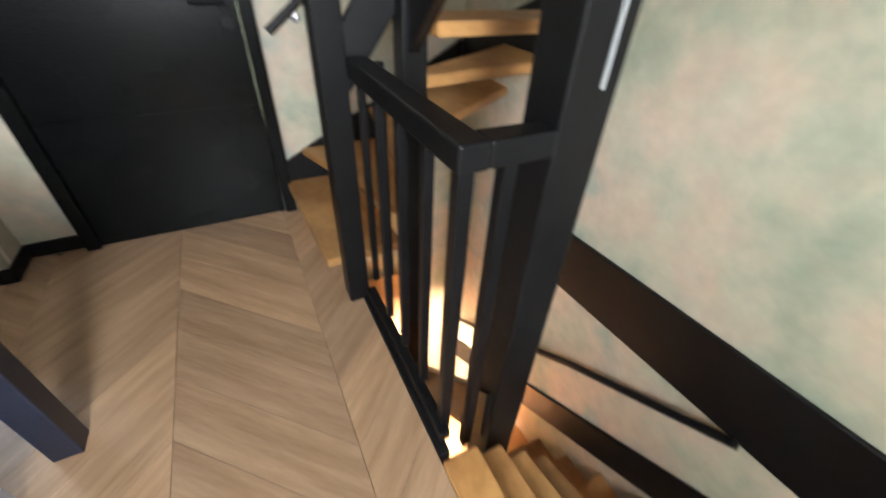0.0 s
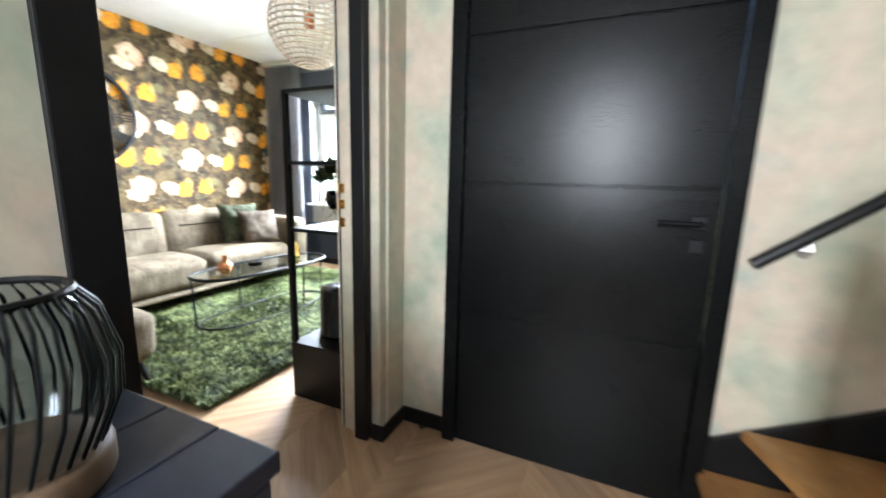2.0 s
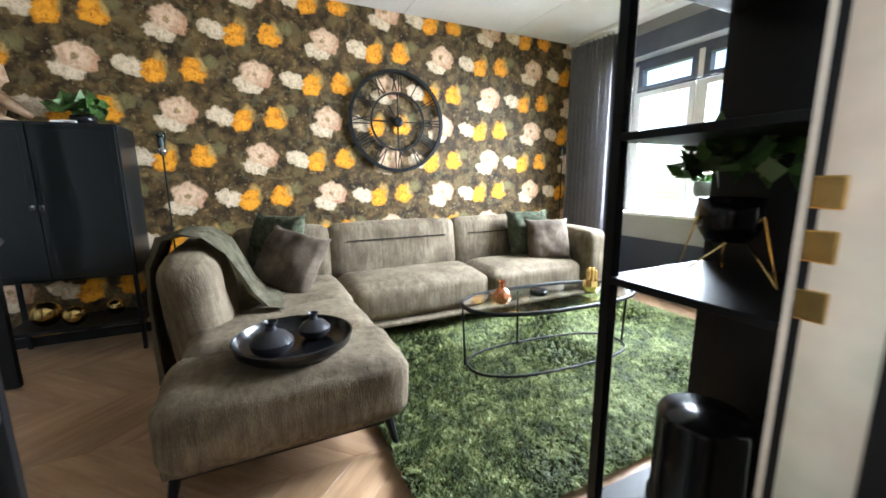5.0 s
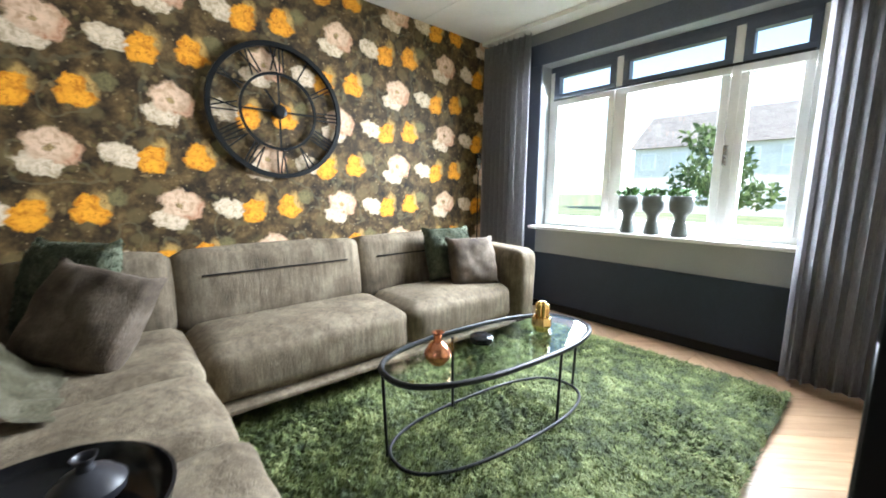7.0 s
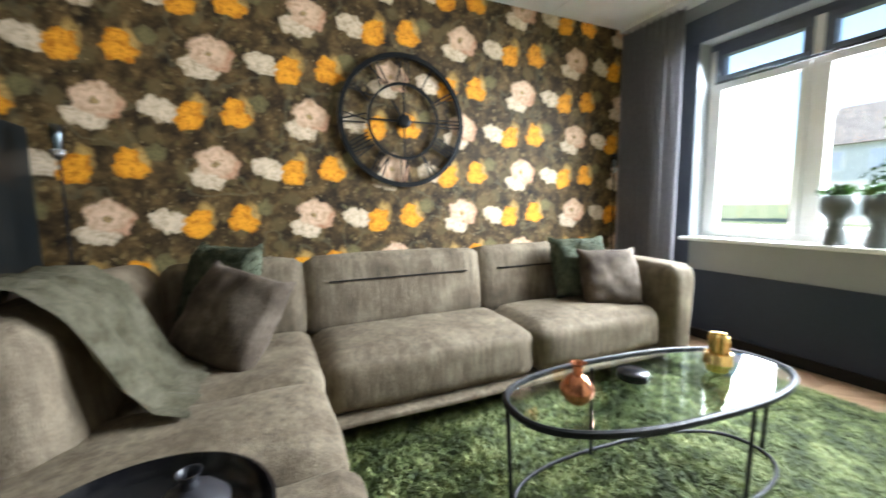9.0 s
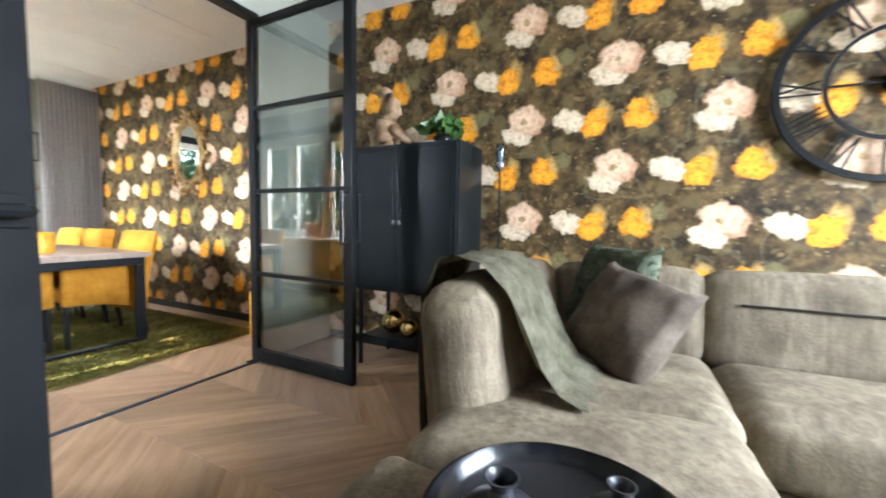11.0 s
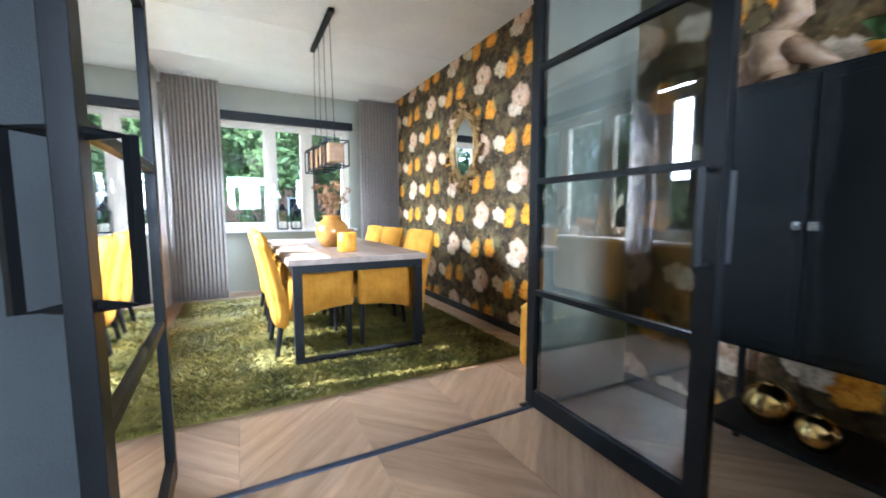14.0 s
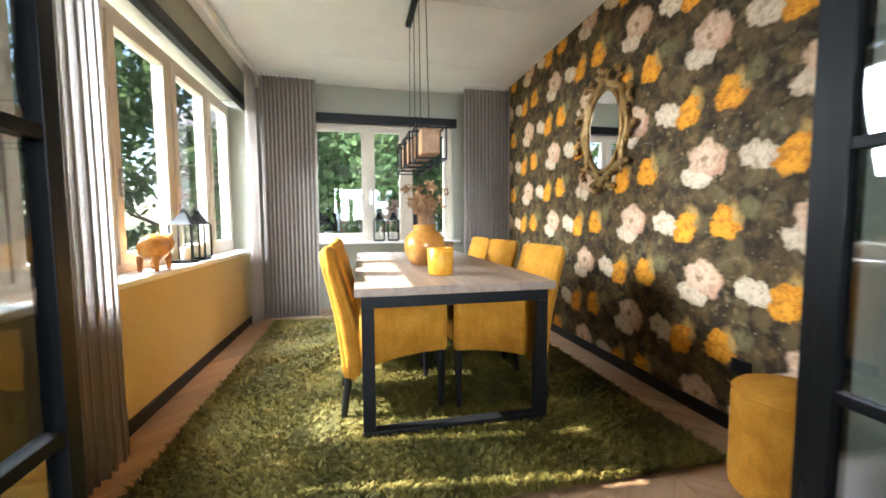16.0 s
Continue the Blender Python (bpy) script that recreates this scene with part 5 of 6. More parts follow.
part("pot", smooth_bm(lathe([(0, 0.09), (0.045, 0.09), (0.062, 0.12), (0.066, 0.19), (0.06, 0.19), (0.056, 0.17), (0, 0.165)], 24)), BLACK_CERAMIC, bp)
for k in range(3):
    a = 2 * math.pi * k / 3
    c, s = math.cos(a), math.sin(a)
    part("wire_leg", tube([(0.07 * c, 0.07 * s, 0.15), (0.11 * c, 0.11 * s, 0.0), (0.07 * math.cos(a + 2.09), 0.07 * math.sin(a + 2.09), 0.15)], 0.003, 6), GOLD, bp)
leaves("foliage", leaf_cloud(110, 0.13, (0, 0, 0.25), 0.075, 43, 0.8, 1.0), LEAF, bp)

# wicker pendant
wp = thing("wicker_pendant", "pale round wicker pendant lamp on a black cord", "lamp", at=(-1.66, 3.18, 0))
for k in range(26):
    a = 2 * math.pi * k / 26
    part("rib", tube([(0.25 * math.sin(math.pi * j / 10) * math.cos(a), 0.25 * math.sin(math.pi * j / 10) * math.sin(a), 2.16 - 0.25 * math.cos(math.pi * j / 10)) for j in range(1, 10)], 0.0045, 5), WICKER, wp)
for j in range(1, 24):
    t = math.pi * j / 24
    part("hoop", tube([(0.25 * math.sin(t) * math.cos(2 * math.pi * i / 28), 0.25 * math.sin(t) * math.sin(2 * math.pi * i / 28), 2.16 - 0.25 * math.cos(t)) for i in range(28)], 0.0055, 4, True), WICKER, wp)
part("lamp_holder", lathe([(0, 0), (0.025, 0), (0.03, 0.02), (0.03, 0.08), (0, 0.08)], 16, (0, 0, 2.15)), COPPER, wp)
part("cord", tube([(0, 0, 2.23), (0, 0, 2.70)], 0.004, 6), BLACK_STEEL, wp)


# ---- hall furniture ----
cn = thing("console_table", "dark blue-grey painted console table with square legs in the hall", "table")
for i in range(3):
    part("top_board", box(-0.68 + 0.148 * i, 0.45, 0.72, -0.535 + 0.148 * i, 1.50, 0.76, 0.004), NAVY, cn)
for x in (-0.67, -0.32):
    for y in (0.47, 1.40):
        part("leg", box(x, y, 0.0, x + 0.08, y + 0.08, 0.719, 0.005), NAVY, cn)
part("apron", box(-0.33, 0.551, 0.63, -0.30, 1.399, 0.719, 0.003), NAVY, cn)
part("apron", box(-0.589, 1.45, 0.63, -0.321, 1.475, 0.719, 0.003), NAVY, cn)
pb = thing("storage_box", "pale lavender card box under the console table", "box")
part("body", box(-0.64, 0.75, 0.0, -0.36, 1.30, 0.34, 0.006), PAPER_PALE, pb)
part("lid", box(-0.648, 0.742, 0.341, -0.352, 1.308, 0.40, 0.006), PAPER_PALE, pb)
ln = thing("ribbed_lantern", "ribbed dark glass lantern on a pale wooden foot", "lantern", at=(-0.50, 1.27, 0.761))
part("foot", smooth_bm(lathe([(0, 0), (0.11, 0), (0.115, 0.01), (0.115, 0.045), (0.108, 0.055), (0, 0.055)], 36)), FOOT_WOOD, ln)
PROF = [(0.105, 0.06), (0.132, 0.13), (0.134, 0.19), (0.115, 0.26), (0.09, 0.29)]
part("glass", smooth_bm(lathe([(r - 0.006, z) for r, z in PROF], 36)), JAR_PANE, ln, "smoked ribbed glass")
for k in range(34):
    a = 2 * math.pi * k / 34
    part("wire", tube([(r * math.cos(a + z), r * math.sin(a + z), z) for r, z in PROF], 0.003, 5), BLACK_STEEL, ln)
part("top_ring", tube([(0.09 * math.cos(2 * math.pi * i / 28), 0.09 * math.sin(2 * math.pi * i / 28), 0.29) for i in range(28)], 0.006, 6, True), BLACK_STEEL, ln)

# ---- dining room ----
TX0, TX1, TY0, TY1 = -3.482, -2.474, -3.70, -1.53
tb = thing("dining_table", "long grey-oak dining table on black steel frame legs", "table")
for i in range(5):
    w = (TX1 - TX0) / 5
    part("top_board", box(TX0 + w * i + 0.0002, TY0, 0.722, TX0 + w * (i + 1) - 0.0002, TY1, 0.762, 0.0008, 1), TABLE_WOOD, tb)
for y in (TY0 + 0.03, TY1 - 0.09):
    part("leg", box(TX0 + 0.03, y, 0.061, TX0 + 0.09, y + 0.06, 0.66, 0.002), BLACK_STEEL, tb)
    part("leg", box(TX1 - 0.09, y, 0.061, TX1 - 0.03, y + 0.06, 0.66, 0.002), BLACK_STEEL, tb)
    part("foot_bar", box(TX0 + 0.03, y, 0.001, TX1 - 0.03, y + 0.06, 0.060, 0.002), BLACK_STEEL, tb)
    part("top_bar", box(TX0 + 0.03, y, 0.661, TX1 - 0.03, y + 0.06, 0.721, 0.002), BLACK_STEEL, tb)
for x in (TX0 + 0.03, TX1 - 0.07):
    part("side_bar", box(x, TY0 + 0.091, 0.661, x + 0.04, TY1 - 0.091, 0.721, 0.002), BLACK_STEEL, tb)

# mustard armchair-like dining chair, facing its own +x
ch = thing("dining_chair", "mustard velvet dining chair with low padded sides and dark legs", "chair", "chairs round the dining table")
HW = 0.245
bm = bmesh.new()
prof = [(-0.10, 0.90, 0.055), (-0.085, 0.80, 0.065), (-0.05, 0.65, 0.075), (-0.02, 0.50, 0.085), (0.0, 0.35, 0.085), (0.01, 0.22, 0.075)]
rows = []
for x, z, t in prof[::-1]:
    rows.append([bm.verts.new((x + dx, y, z)) for dx, y in ((0, -HW), (-0.012, -HW * 0.5), (-0.014, 0), (-0.012, HW * 0.5), (0, HW), (t, HW), (t + 0.01, HW * 0.5), (t - 0.004, 0), (t + 0.01, -HW * 0.5), (t, -HW))])
for a, b in zip(rows, rows[1:]):
    for i in range(10):
        bm.faces.new((a[i], a[(i + 1) % 10], b[(i + 1) % 10], b[i]))
bm.faces.new(rows[0][::-1])
bm.faces.new(rows[-1])
bmesh.ops.recalc_face_normals(bm, faces=bm.faces)
bmesh.ops.bevel(bm, geom=[e for e in bm.edges if e.calc_face_angle(0) > 0.9], offset=0.018, segments=3, affect="EDGES")
part("backrest", smooth_bm(bm), MUSTARD, ch)
s = part("seat", smooth_bm(soft_box(0.06, -HW + 0.045, 0.36, 0.56, HW - 0.045, 0.50, 0.05, 0.02, 0.003, 6)), MUSTARD, ch)
for sy in (-1, 1):
    bm = bmesh.new()
    n = 12
    low = [(0.09 + 0.47 * i / n, 0.27 + 0.075 * (i / n) + 0.02 * math.sin(math.pi * i / n)) for i in range(n + 1)]
    y0, y1 = sy * (HW - 0.045), sy * HW
    f, g = [], []
    for lst, y in ((f, y0), (g, y1)):
        lst.append([bm.verts.new((x, y, z)) for x, z in low])
        lst.append([bm.verts.new((x, y, 0.645 - 0.02 * (x - 0.09))) for x, z in low])
    for i in range(n):
        bm.faces.new((f[0][i], f[0][i + 1], f[1][i + 1], f[1][i]))
        bm.faces.new((g[0][i], g[1][i], g[1][i + 1], g[0][i + 1]))
        bm.faces.new((f[0][i], g[0][i], g[0][i + 1], f[0][i + 1]))
        bm.faces.new((f[1][i], f[1][i + 1], g[1][i + 1], g[1][i]))
    for i in (0, n):
        bm.faces.new((f[0][i], f[1][i], g[1][i], g[0][i]))
    bmesh.ops.recalc_face_normals(bm, faces=bm.faces)
    bmesh.ops.bevel(bm, geom=[e for e in bm.edges if e.calc_face_angle(0) > 0.9], offset=0.01, segments=2, affect="EDGES")
    part("side_panel", smooth_bm(bm), MUSTARD, ch)
for x, dx in ((0.05, -0.05), (0.53, 0.0)):
    for y in (-HW + 0.035, HW - 0.035):
        part("leg", tube([(x, y, 0.36), (x + dx, y, 0.0)], 0.024, 8, r_end=0.016), BLACK_PAINT, ch)
for z in (0.62, 0.78):
    for y in (-0.1, 0.1):
        part("button", lathe([(0, 0), (0.010, 0), (0.007, 0.006), (0, 0.008)], 8), MUSTARD, ch).matrix_basis = pose(-0.02 + 0.065 - (z - 0.62) * 0.2, y, z, 0, 90, 0)
seats = [(-2.395, y, 180) for y in (-1.99, -2.62, -3.24)] + [(-3.555, y, 0) for y in (-1.99, -2.62, -3.24)]
ch.matrix_basis = pose(seats[0][0], seats[0][1], 0.022, 0, 0, 180 + 2)
for k, (x, y, a) in enumerate(seats[1:]):
    copy_thing(ch, pose(x + 0.012 * (k % 2), y + 0.015 * ((k * 7) % 3 - 1), 0.022, 0, 0, a + (-2, 1.5, 0, 2, -1.5)[k]))

shag_rug("shag_rug", -4.06, -4.05, -1.62, -1.08, PILE_DINING, 200000, "large olive green shaggy rug under the dining table", 8)


def pouf(x, y, label):
    p = thing("pouf", label, "pouf", "mustard poufs", at=(x, y, 0))
    part("body", smooth_bm(lathe([(0, 0.0), (0.17, 0.0), (0.182, 0.012), (0.185, 0.06), (0.185, 0.36), (0.18, 0.40), (0.165, 0.42), (0, 0.432)], 40)), MUSTARD, p)
    part("piping", tube([(0.181 * math.cos(2 * math.pi * i / 40), 0.181 * math.sin(2 * math.pi * i / 40), 0.40) for i in range(40)], 0.005, 6, True), MUSTARD, p)


pouf(-4.10, -0.86, "round mustard velvet pouf against the papered wall")
pouf(-1.60, -0.80, "round mustard velvet pouf beside the glass panel")

# things on the table
jr = tagged(part("stoneware_jar", smooth_bm(lathe([(0, 0), (0.085, 0), (0.125, 0.05), (0.148, 0.12), (0.14, 0.19), (0.10, 0.235), (0.075, 0.25), (0.085, 0.285), (0.075, 0.285), (0.065, 0.25), (0, 0.2)], 40)), AMBER), "round amber glazed stoneware jar on the dining table", "jar")
jr.matrix_basis = pose(-2.955, -2.46, 0.763)
fl = thing("dried_flowers", "bunch of dried orange-brown stems standing in the jar", "dried flowers", at=(-2.955, -2.46, 1.00))
rnd = random.Random(4)
stems, heads = bmesh.new(), []
for k in range(38):
    a, r = rnd.uniform(0, 6.28), rnd.uniform(0.02, 0.17)
    z = rnd.uniform(0.16, 0.34)
    tip = (r * math.cos(a), r * math.sin(a), z)
    tube([(0.03 * math.cos(a), 0.03 * math.sin(a), -0.05), (0.4 * tip[0], 0.4 * tip[1], z * 0.5), tip], 0.0022, 4, bm=stems)
    heads.append(leaf_cloud(14, 0.03, tip, 0.028, 60 + k))
part("stem_bunch", stems, DRIED, fl)
leaves("dried_bloom", np.concatenate(heads), DRIED, fl)
cu = tagged(part("candle_holder", smooth_bm(lathe([(0, 0), (0.068, 0), (0.074, 0.008), (0.076, 0.15), (0.07, 0.155), (0.066, 0.14), (0.066, 0.05), (0, 0.05)], 32)), AMBER_CUP), "orange patterned glass candle holder on the dining table", "candle holder")
cu.matrix_basis = pose(-2.96, -1.93, 0.763)
bw = tagged(part("stoneware_bowl", smooth_bm(lathe([(0, 0), (0.06, 0), (0.09, 0.06), (0.12, 0.14), (0.115, 0.145), (0.08, 0.06), (0, 0.02)], 32)), SHELL), "brown stoneware bowl behind the amber jar", "bowl")
bw.matrix_basis = pose(-3.13, -2.80, 0.763)

# cube pendant
pl = thing("cube_pendant", "black bar pendant with four wire cubes around amber shades", "lamp", at=(-2.93, 0, 0))
part("ceiling_bar", box(-0.022, -3.04, 2.672, 0.022, -2.14, 2.708, 0.004), BLACK_STEEL, pl)
for k, (y, x, z) in enumerate(((-2.28, -0.03, 1.475), (-2.50, -0.01, 1.475), (-2.72, 0.0, 1.475), (-2.94, 0.01, 1.475))):
    part("cord", tube([(x * 0.4, y, 2.673), (x, y, z + 0.25)], 0.003, 6), BLACK_STEEL, pl)
    cage = part("cage", box(x - 0.1, y - 0.1, z, x - 0.09, y - 0.09, z + 0.20), BLACK_STEEL, pl)
    for a in ((-0.1, 0.09), (0.09, -0.1), (0.09, 0.09)):
        part("cage_bar", box(x + a[0], y + a[1], z, x + a[0] + 0.01, y + a[1] + 0.01, z + 0.20), BLACK_STEEL, cage)
    for zz in (z - 0.01, z + 0.20):
        for s in ((-0.1, -0.1, 0.1, -0.09), (-0.1, 0.09, 0.1, 0.1), (-0.1, -0.09, -0.09, 0.09), (0.09, -0.09, 0.1, 0.09)):
            part("cage_bar", box(x + s[0], y + s[1], zz, x + s[2], y + s[3], zz + 0.0095), BLACK_STEEL, cage)
    part("amber_shade", box(x - 0.062, y - 0.062, z + 0.03, x + 0.062, y + 0.062, z + 0.19, 0.008), SHADE_AMBER, pl)
    part("cord_stem", tube([(x, y, z + 0.19), (x, y, z + 0.26)], 0.006, 6), BLACK_STEEL, pl)

# carved mirror
mr = thing("carved_mirror", "oval mirror in a carved gilded rococo frame on the papered wall", "mirror", at=(XW + 0.004, -2.38, 1.745))
RY, RZ = 0.20, 0.29
part("mirror_glass", prism([(RY * math.cos(2 * math.pi * i / 48), RZ * math.sin(2 * math.pi * i / 48)) for i in range(48)], 0.012, 0.018), MIRROR, mr, "silvered oval glass").matrix_basis = Matrix(((0, 0, 1, 0), (1, 0, 0, 0), (0, 1, 0, 0), (0, 0, 0, 1)))
bm = tube([(0.022, (RY + 0.012) * math.cos(2 * math.pi * i / 64), (RZ + 0.012) * math.sin(2 * math.pi * i / 64)) for i in range(64)], 0.017, 8, True)
tube([(0.012, (RY + 0.055) * math.cos(2 * math.pi * i / 64) * (1 + 0.05 * math.cos(8 * math.pi * i / 32)), (RZ + 0.06) * math.sin(2 * math.pi * i / 64) * (1 + 0.05 * math.cos(8 * math.pi * i / 32))) for i in range(64)], 0.03, 8, True, bm=bm)
part("frame", smooth_bm(bm), GOLD_WOOD, mr)
for k in range(22):
    a = 2 * math.pi * k / 22
    big = 1.45 if k % 2 == 0 else 1.0
    cy, cz = (RY + 0.085) * math.cos(a), (RZ + 0.10) * math.sin(a)
    pts = []
    for j in range(12):
        t = j / 11 * 4.4
        r = 0.050 * big * (1 - j / 14)
        pts.append((0.025 + 0.012 * math.sin(j), cy + r * math.cos(a + t * (1 if k % 2 else -1)), cz + r * math.sin(a + t * (1 if k % 2 else -1))))
    part("scroll", smooth_bm(tube(pts, 0.018 * big, 6, r_end=0.006)), GOLD_WOOD, mr)
for sz in (-1, 1):
    bm = bmesh.new()
    for k in range(-2, 3):
        tube([(0.02, 0.03 * k * 0.4, sz * (RZ + 0.06)), (0.04, 0.035 * k, sz * (RZ + 0.11)), (0.03, 0.05 * k, sz * (RZ + 0.165 - 0.018 * abs(k)))], 0.016, 6, bm=bm, r_end=0.006)
    part("crest", smooth_bm(bm), GOLD_WOOD, mr)

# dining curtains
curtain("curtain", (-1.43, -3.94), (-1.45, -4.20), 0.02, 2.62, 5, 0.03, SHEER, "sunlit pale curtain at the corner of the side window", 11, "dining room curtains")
curtain("curtain", (-1.50, -4.23), (-2.06, -4.26), 0.02, 2.62, 13, 0.032, WARM_CURTAIN, "grey curtain in the dining room corner", 12, "dining room curtains")
curtain("curtain", (-3.72, -4.22), (-4.29, -4.20), 0.02, 2.62, 13, 0.032, WARM_CURTAIN, "grey curtain beside the papered wall", 13, "dining room curtains")
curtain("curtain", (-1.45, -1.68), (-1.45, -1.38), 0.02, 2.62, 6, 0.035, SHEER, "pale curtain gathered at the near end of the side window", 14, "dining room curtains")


def sill_lantern(x, y, z, k=1.0):
    f = thing("lantern", "small black metal lantern with glass sides on the sill", "lantern", "sill lanterns", at=(x, y, z))
    a = 0.065 * k
    part("base", box(-a, -a, 0, a, a, 0.018, 0.003), BLACK_STEEL, f)
    for sx in (-1, 1):
        for sy in (-1, 1):
            part("post", box(sx * a - 0.005, sy * a - 0.005, 0.0185, sx * a + 0.005, sy * a + 0.005, 0.26 * k), BLACK_STEEL, f)
    part("roof", lathe([(0, 0.365 * k), (0.02, 0.36 * k), (0.025, 0.34 * k), (a * 1.0, 0.29 * k), (a * 1.45, 0.262 * k), (0, 0.262 * k)][::-1], 4), BLACK_STEEL, f).matrix_basis = pose(0, 0, 0, 0, 0, 45)
    for s in ((-a + 0.006, -a - 0.001, a - 0.006, -a + 0.001), (-a + 0.006, a - 0.001, a - 0.006, a + 0.001)):
        part("pane", box(s[0], s[1], 0.02, s[2], s[3], 0.26 * k), PANE, f).visible_shadow = False
    part("candle", lathe([(0, 0.019), (0.03, 0.019), (0.03, 0.11), (0, 0.112)], 16), CREAM_WOOD, f)
    part("ring_handle", tube([(0.025 * math.cos(t * 0.7), 0, 0.385 * k + 0.025 * math.sin(t * 0.7)) for t in range(9)], 0.003, 5, True), BLACK_STEEL, f)


sill_lantern(-1.265, -2.86, 0.783, 1.05)
sill_lantern(-1.265, -3.10, 0.783, 1.05)
sill_lantern(-2.74, -4.68, 0.833, 1.0)
sill_lantern(-2.92, -4.68, 0.833, 1.0)

bm = bmesh.new()
bmesh.ops.create_uvsphere(bm, u_segments=24, v_segments=16, radius=1.0, matrix=Matrix.Translation((0, 0, 0.135)) @ Matrix.Diagonal((0.075, 0.125, 0.085, 1)))
bmesh.ops.create_uvsphere(bm, u_segments=18, v_segments=12, radius=1.0, matrix=Matrix.Translation((0, -0.125, 0.155)) @ Matrix.Diagonal((0.055, 0.06, 0.058, 1)))
tube([(0, -0.16, 0.145), (0, -0.20, 0.142)], 0.026, 12, bm=bm, r_end=0.022)
for sx in (-1, 1):
    tube([(sx * 0.03, -0.13, 0.195), (sx * 0.045, -0.14, 0.23)], 0.016, 8, bm=bm, r_end=0.003)
    for y in (-0.07, 0.08):
        tube([(sx * 0.04, y, 0.09), (sx * 0.045, y, 0.0)], 0.02, 8, bm=bm, r_end=0.012)
pig = tagged(part("pig_figure", smooth_bm(bm), AMBER), "amber glazed pig figure on the side window sill", "figurine")
pig.matrix_basis = pose(-1.28, -2.40, 0.783)
bx = tagged(part("wall_socket", box(XW + 0.001, -1.30, 0.30, XW + 0.012, -1.20, 0.38, 0.003), BLACK_PAINT), "black wall socket on the papered wall", "socket")

# ---- outside ----
bm = bmesh.new()
for s in ((-400, -400, 400, -4.95), (-400, 5.7, 400, 400), (-400, -4.95, -4.5, 5.7), (1.95, -4.95, 400, 5.7), (-1.0, -4.95, 1.95, -1.45)):
    box(s[0], s[1], -0.45, s[2], s[3], -0.40, bm=bm)
structure("ground", bm, GRASS, "lawn and paving around the house", "ground")


def tree(x, y, height, spread, count, seed, label, size=0.28, low=0.25):
    t = thing("tree", label, "tree", "garden trees", at=(x, y, -0.40))
    rnd = random.Random(seed)
    bm = tube([(0, 0, 0), (0.05, 0.03, height * 0.3), (-0.05, 0.08, height * 0.6), (0.03, 0.0, height * 0.85)], 0.035 * height * 0.5, 8, r_end=0.02)
    clumps = []
    for k in range(11):
        a, z = rnd.uniform(0, 6.28), height * rnd.uniform(low, 0.92)
        r = spread * rnd.uniform(0.35, 1.0) * (1.15 - 0.6 * z / height)
        tip = (r * math.cos(a), r * math.sin(a), z + 0.1 * height)
        tube([(0, 0.03, z * 0.8), (tip[0] * 0.5, tip[1] * 0.5, z), tip], 0.035, 5, bm=bm, r_end=0.008)
        clumps.append(leaf_cloud(count // 19, spread * rnd.uniform(0.38, 0.6), tip, size, seed * 31 + k, 0.75))
    part("trunk", bm, BARK, t)
    leaves("crown", np.concatenate(clumps), TREE_LEAF, t)


tree(-1.5, -9.5, 6.0, 2.3, 5000, 2, "leafy garden tree beyond the dining end window")
tree(-4.2, -10.5, 6.5, 2.5, 5000, 3, "leafy garden tree with low branches by the hedge")
tree(-3.0, -13.5, 7.5, 2.8, 4500, 4, "tall leafy tree behind the hedge", 0.34)
tree(5.2, -5.6, 4.0, 1.7, 3500, 5, "small leafy tree beside the side window", 0.2, 0.15)
tree(4.6, -8.6, 5.6, 1.9, 3000, 9, "leafy tree outside the side window", 0.22, 0.15)
tree(-0.4, -10.8, 6.4, 2.1, 4500, 17, "tall leafy tree behind the garden corner", 0.24, 0.1)
tree(0.9, -8.0, 5.2, 1.7, 4000, 15, "leafy tree close to the house corner", 0.2, 0.3)
tree(2.6, -9.4, 6.2, 2.1, 4500, 16, "tall leafy tree beside the house corner", 0.22, 0.2)
# added in the sun's path to break up the light on rug and table
tree(4.0, -5.75, 7.2, 1.6, 3600, 21, "tall leafy tree added to dapple the sun at the side window", 0.2, 0.45)
tree(8.5, -12.5, 5.5, 2.4, 3500, 12, "leafy tree at the garden's far side", 0.28, 0.12)
tree(-2.6, -7.6, 3.4, 1.1, 2600, 13, "young leafy tree close to the end window", 0.16, 0.3)
tree(8.0, -8.2, 5.0, 2.2, 4000, 6, "leafy tree at the corner of the garden")
tree(-6.5, 22.0, 4.0, 1.8, 2500, 7, "small street tree opposite the living room window", 0.3)
hd = thing("hedge", "clipped green hedge along the garden", "hedge")
rows = [leaf_cloud(420, 0.62, (-8 + 0.8 * k, -8.0 + 0.15 * math.sin(k), 0.35), 0.2, 300 + k, 1.2) for k in range(20)]
leaves("foliage", np.concatenate(rows), TREE_LEAF, hd)


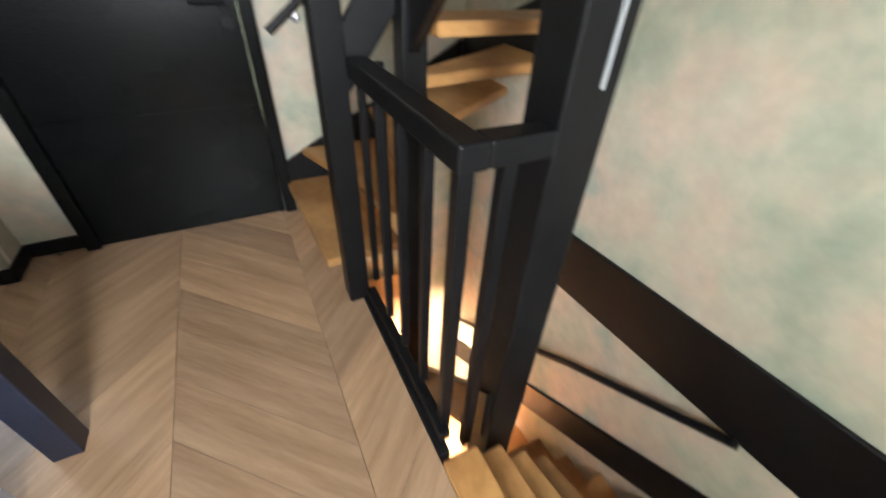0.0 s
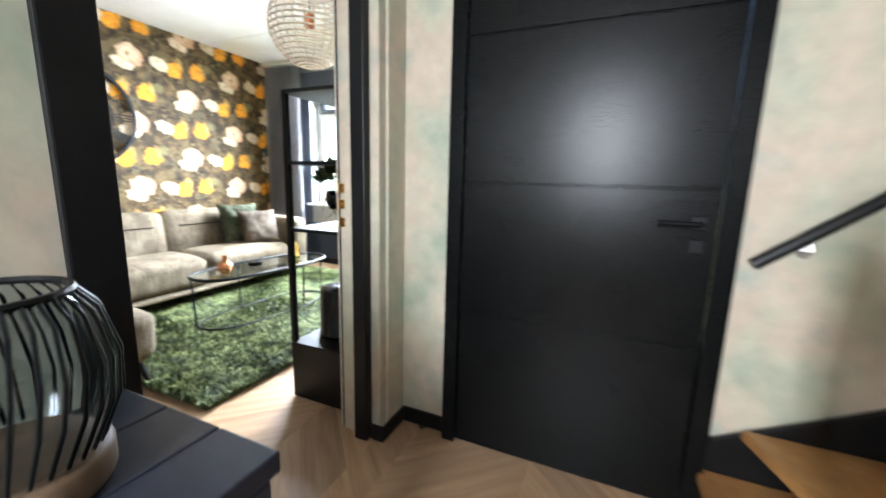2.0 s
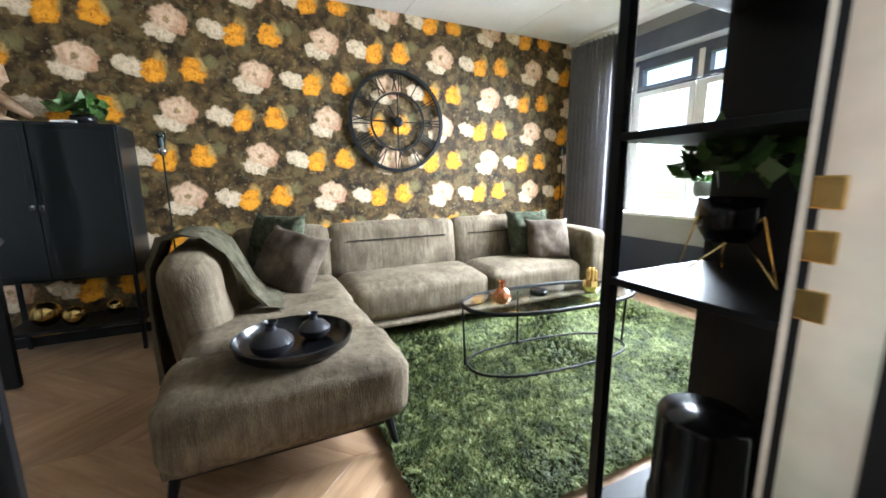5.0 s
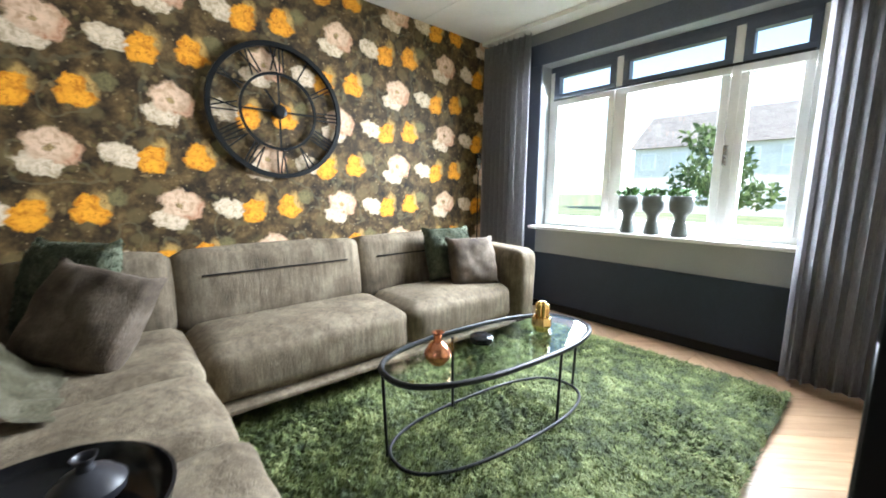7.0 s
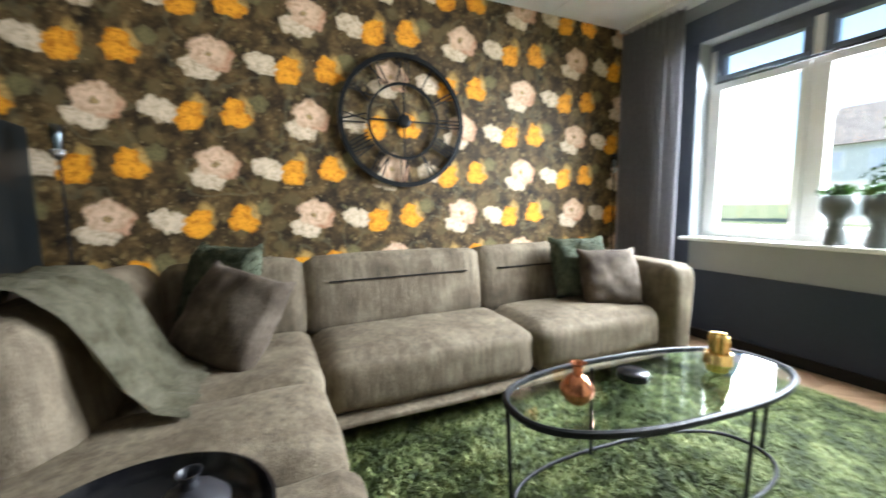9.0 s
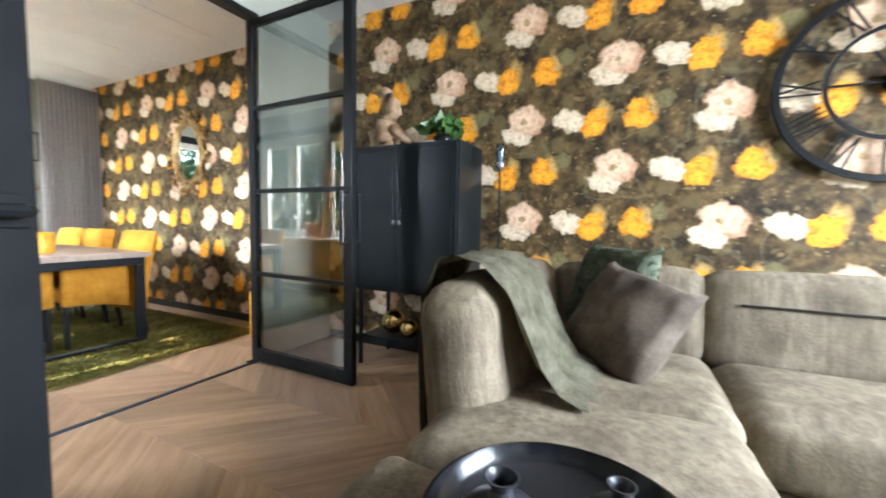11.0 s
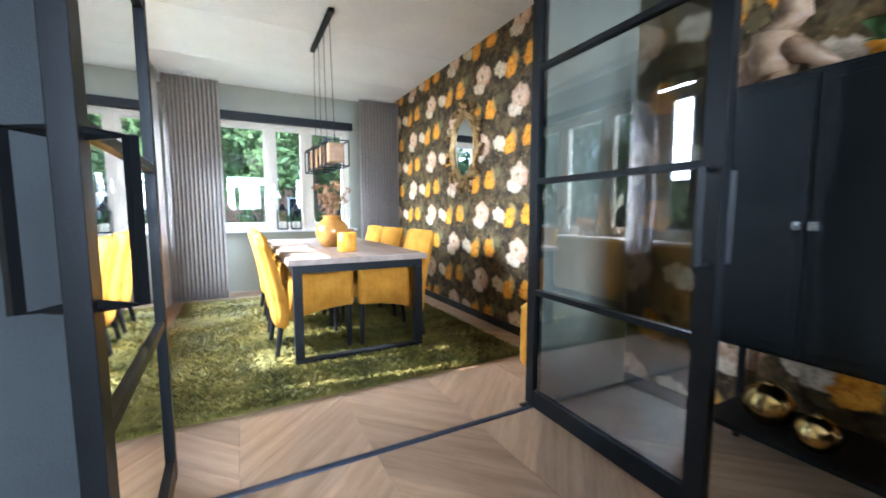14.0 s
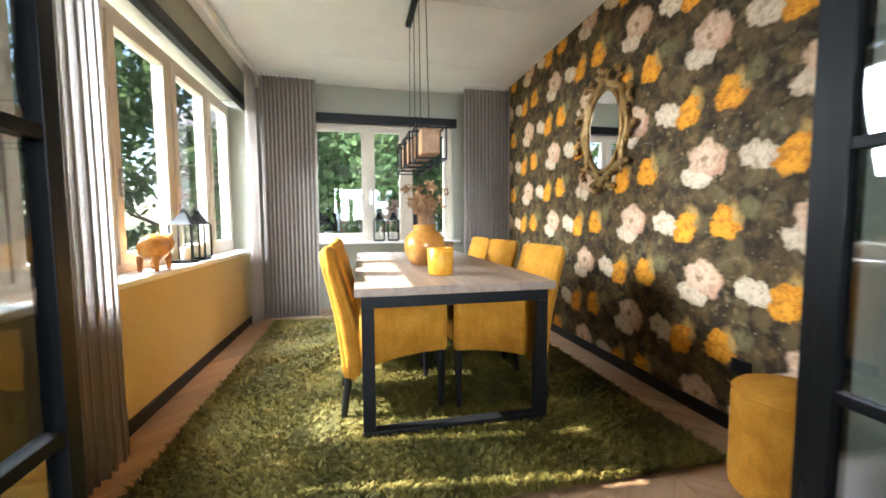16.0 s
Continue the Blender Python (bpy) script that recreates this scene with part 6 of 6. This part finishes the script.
def house(x, y, wide, deep, eaves, ridge, turn, label, floors=2, face=None):
    h = thing("house", label, "house", "houses across the street", at=(x, y, -0.40), turn=turn)
    part("wall", box(-wide / 2, -deep / 2, 0, wide / 2, deep / 2, eaves), face or BRICK_FAR, h)
    bm = bmesh.new()
    v = [bm.verts.new(p) for p in ((-wide / 2 - 0.3, -deep / 2 - 0.4, eaves), (wide / 2 + 0.3, -deep / 2 - 0.4, eaves), (wide / 2 + 0.3, deep / 2 + 0.4, eaves), (-wide / 2 - 0.3, deep / 2 + 0.4, eaves), (-wide / 2 - 0.3, 0, ridge), (wide / 2 + 0.3, 0, ridge))]
    for f in ((0, 1, 5, 4), (2, 3, 4, 5), (0, 4, 3), (1, 2, 5), (0, 3, 2, 1)):
        bm.faces.new([v[k] for k in f])
    bmesh.ops.recalc_face_normals(bm, faces=bm.faces)
    part("roof", bm, ROOF_FAR, h)
    n = int(wide / 2.2)
    for i in range(n):
        for fl_ in range(floors):
            x0, z0 = -wide / 2 + (i + 0.5) * wide / n - 0.6, 0.9 + 2.7 * fl_
            for sy in (-1, 1):
                w = part("window", box(x0, sy * deep / 2 - 0.05, z0, x0 + 1.2, sy * deep / 2 + 0.05, z0 + 1.4, 0.01), WHITE_WOOD, h)
                part("pane", box(x0 + 0.08, sy * deep / 2 - 0.07, z0 + 0.08, x0 + 1.12, sy * deep / 2 + 0.07, z0 + 1.32), PAPER_PALE if face else BLACK_CERAMIC, w)


house(-4, 42, 26, 8, 5.4, 8.6, 0, "row of pale rendered houses with grey tiled roof", 2, RENDER_FAR)
house(22, -9, 16, 8, 5.0, 7.6, 90, "brown brick house with tiled roof beyond the garden")
house(-3, -26, 20, 8, 5.4, 8.6, 0, "brick house behind the garden trees")
sl = thing("street_lamp", "pale street lamp post seen through the garden", "street lamp", at=(-3.1, -11.6, -0.40))
part("post", tube([(0, 0, 0), (0, 0, 3.2), (0.03, 0.05, 3.5)], 0.05, 10, r_end=0.035), WHITE_WOOD, sl)
part("lamp_head", lathe([(0, 3.45), (0.16, 3.5), (0.2, 3.62), (0.1, 3.7), (0, 3.7)], 20), WHITE_WOOD, sl)

# ---- chevron planks ----
COL, PITCH, GAP = 0.54, 0.262, 0.0007
ROOMS = [("floor", (XW, -4.68, -0.70, 5.42)), ("floor_hall", (-0.70, -1.3, 0.76, 2.66))]


def clipped(poly, rect):
    x0, y0, x1, y1 = rect
    for axis, value, keep in ((0, x0, 1), (0, x1, -1), (1, y0, 1), (1, y1, -1)):
        out = []
        for p, q in zip(poly, poly[1:] + poly[:1]):
            dp, dq = (p[axis] - value) * keep, (q[axis] - value) * keep
            if dp >= 0:
                out.append(p)
            if dp * dq < 0:
                k = dp / (dp - dq)
                out.append((p[0] + k * (q[0] - p[0]), p[1] + k * (q[1] - p[1])))
        poly = out
        if not poly:
            return []
    return poly


def plank_mesh(poly):
    bm = prism(poly, -0.011, 0.0)
    top = [f for f in bm.faces if f.normal.z > 0.5]
    bmesh.ops.bevel(bm, geom=[e for f in top for e in f.edges], offset=0.0008, segments=1, affect="EDGES")
    me = bpy.data.meshes.new("plank")
    bm.to_mesh(me)
    bm.free()
    me.materials.append(OAK)
    return me


BED = {nm: bpy.data.objects[nm] for nm, _ in ROOMS}
WHOLE = {}
for k in range(-9, 2):
    way = -1 if k % 2 == 0 else 1
    for j in range(-24, 26):
        x0, y0 = COL * k, PITCH * j + (COL if way < 0 else 0.0)
        mat = pose(x0, y0, 0, 0, 0, 45 * way)
        corners = [(x0 + GAP, y0 + way * GAP + GAP), (x0 + COL - GAP, y0 + way * (COL - GAP) + GAP), (x0 + COL - GAP, y0 + way * (COL - GAP) + PITCH - GAP), (x0 + GAP, y0 + way * GAP + PITCH - GAP)]
        for nm, rect in ROOMS:
            poly = clipped(corners, rect)
            if len(poly) < 3:
                continue
            area = 0.5 * abs(sum(a[0] * b[1] - b[0] * a[1] for a, b in zip(poly, poly[1:] + poly[:1])))
            if area < 0.0008:
                continue
            inv = mat.inverted()
            local = [tuple((inv @ Vector((a, b, 0)))[:2]) for a, b in poly]
            if len(poly) == 4 and area > (COL - 2 * GAP) * (PITCH - 2 * GAP) * 0.9999:
                if way not in WHOLE:
                    WHOLE[way] = plank_mesh(local)
                me = WHOLE[way]
            else:
                me = plank_mesh(local)
            ob = new("plank", me)
            ob.matrix_basis = mat
            ob.parent = BED[nm]
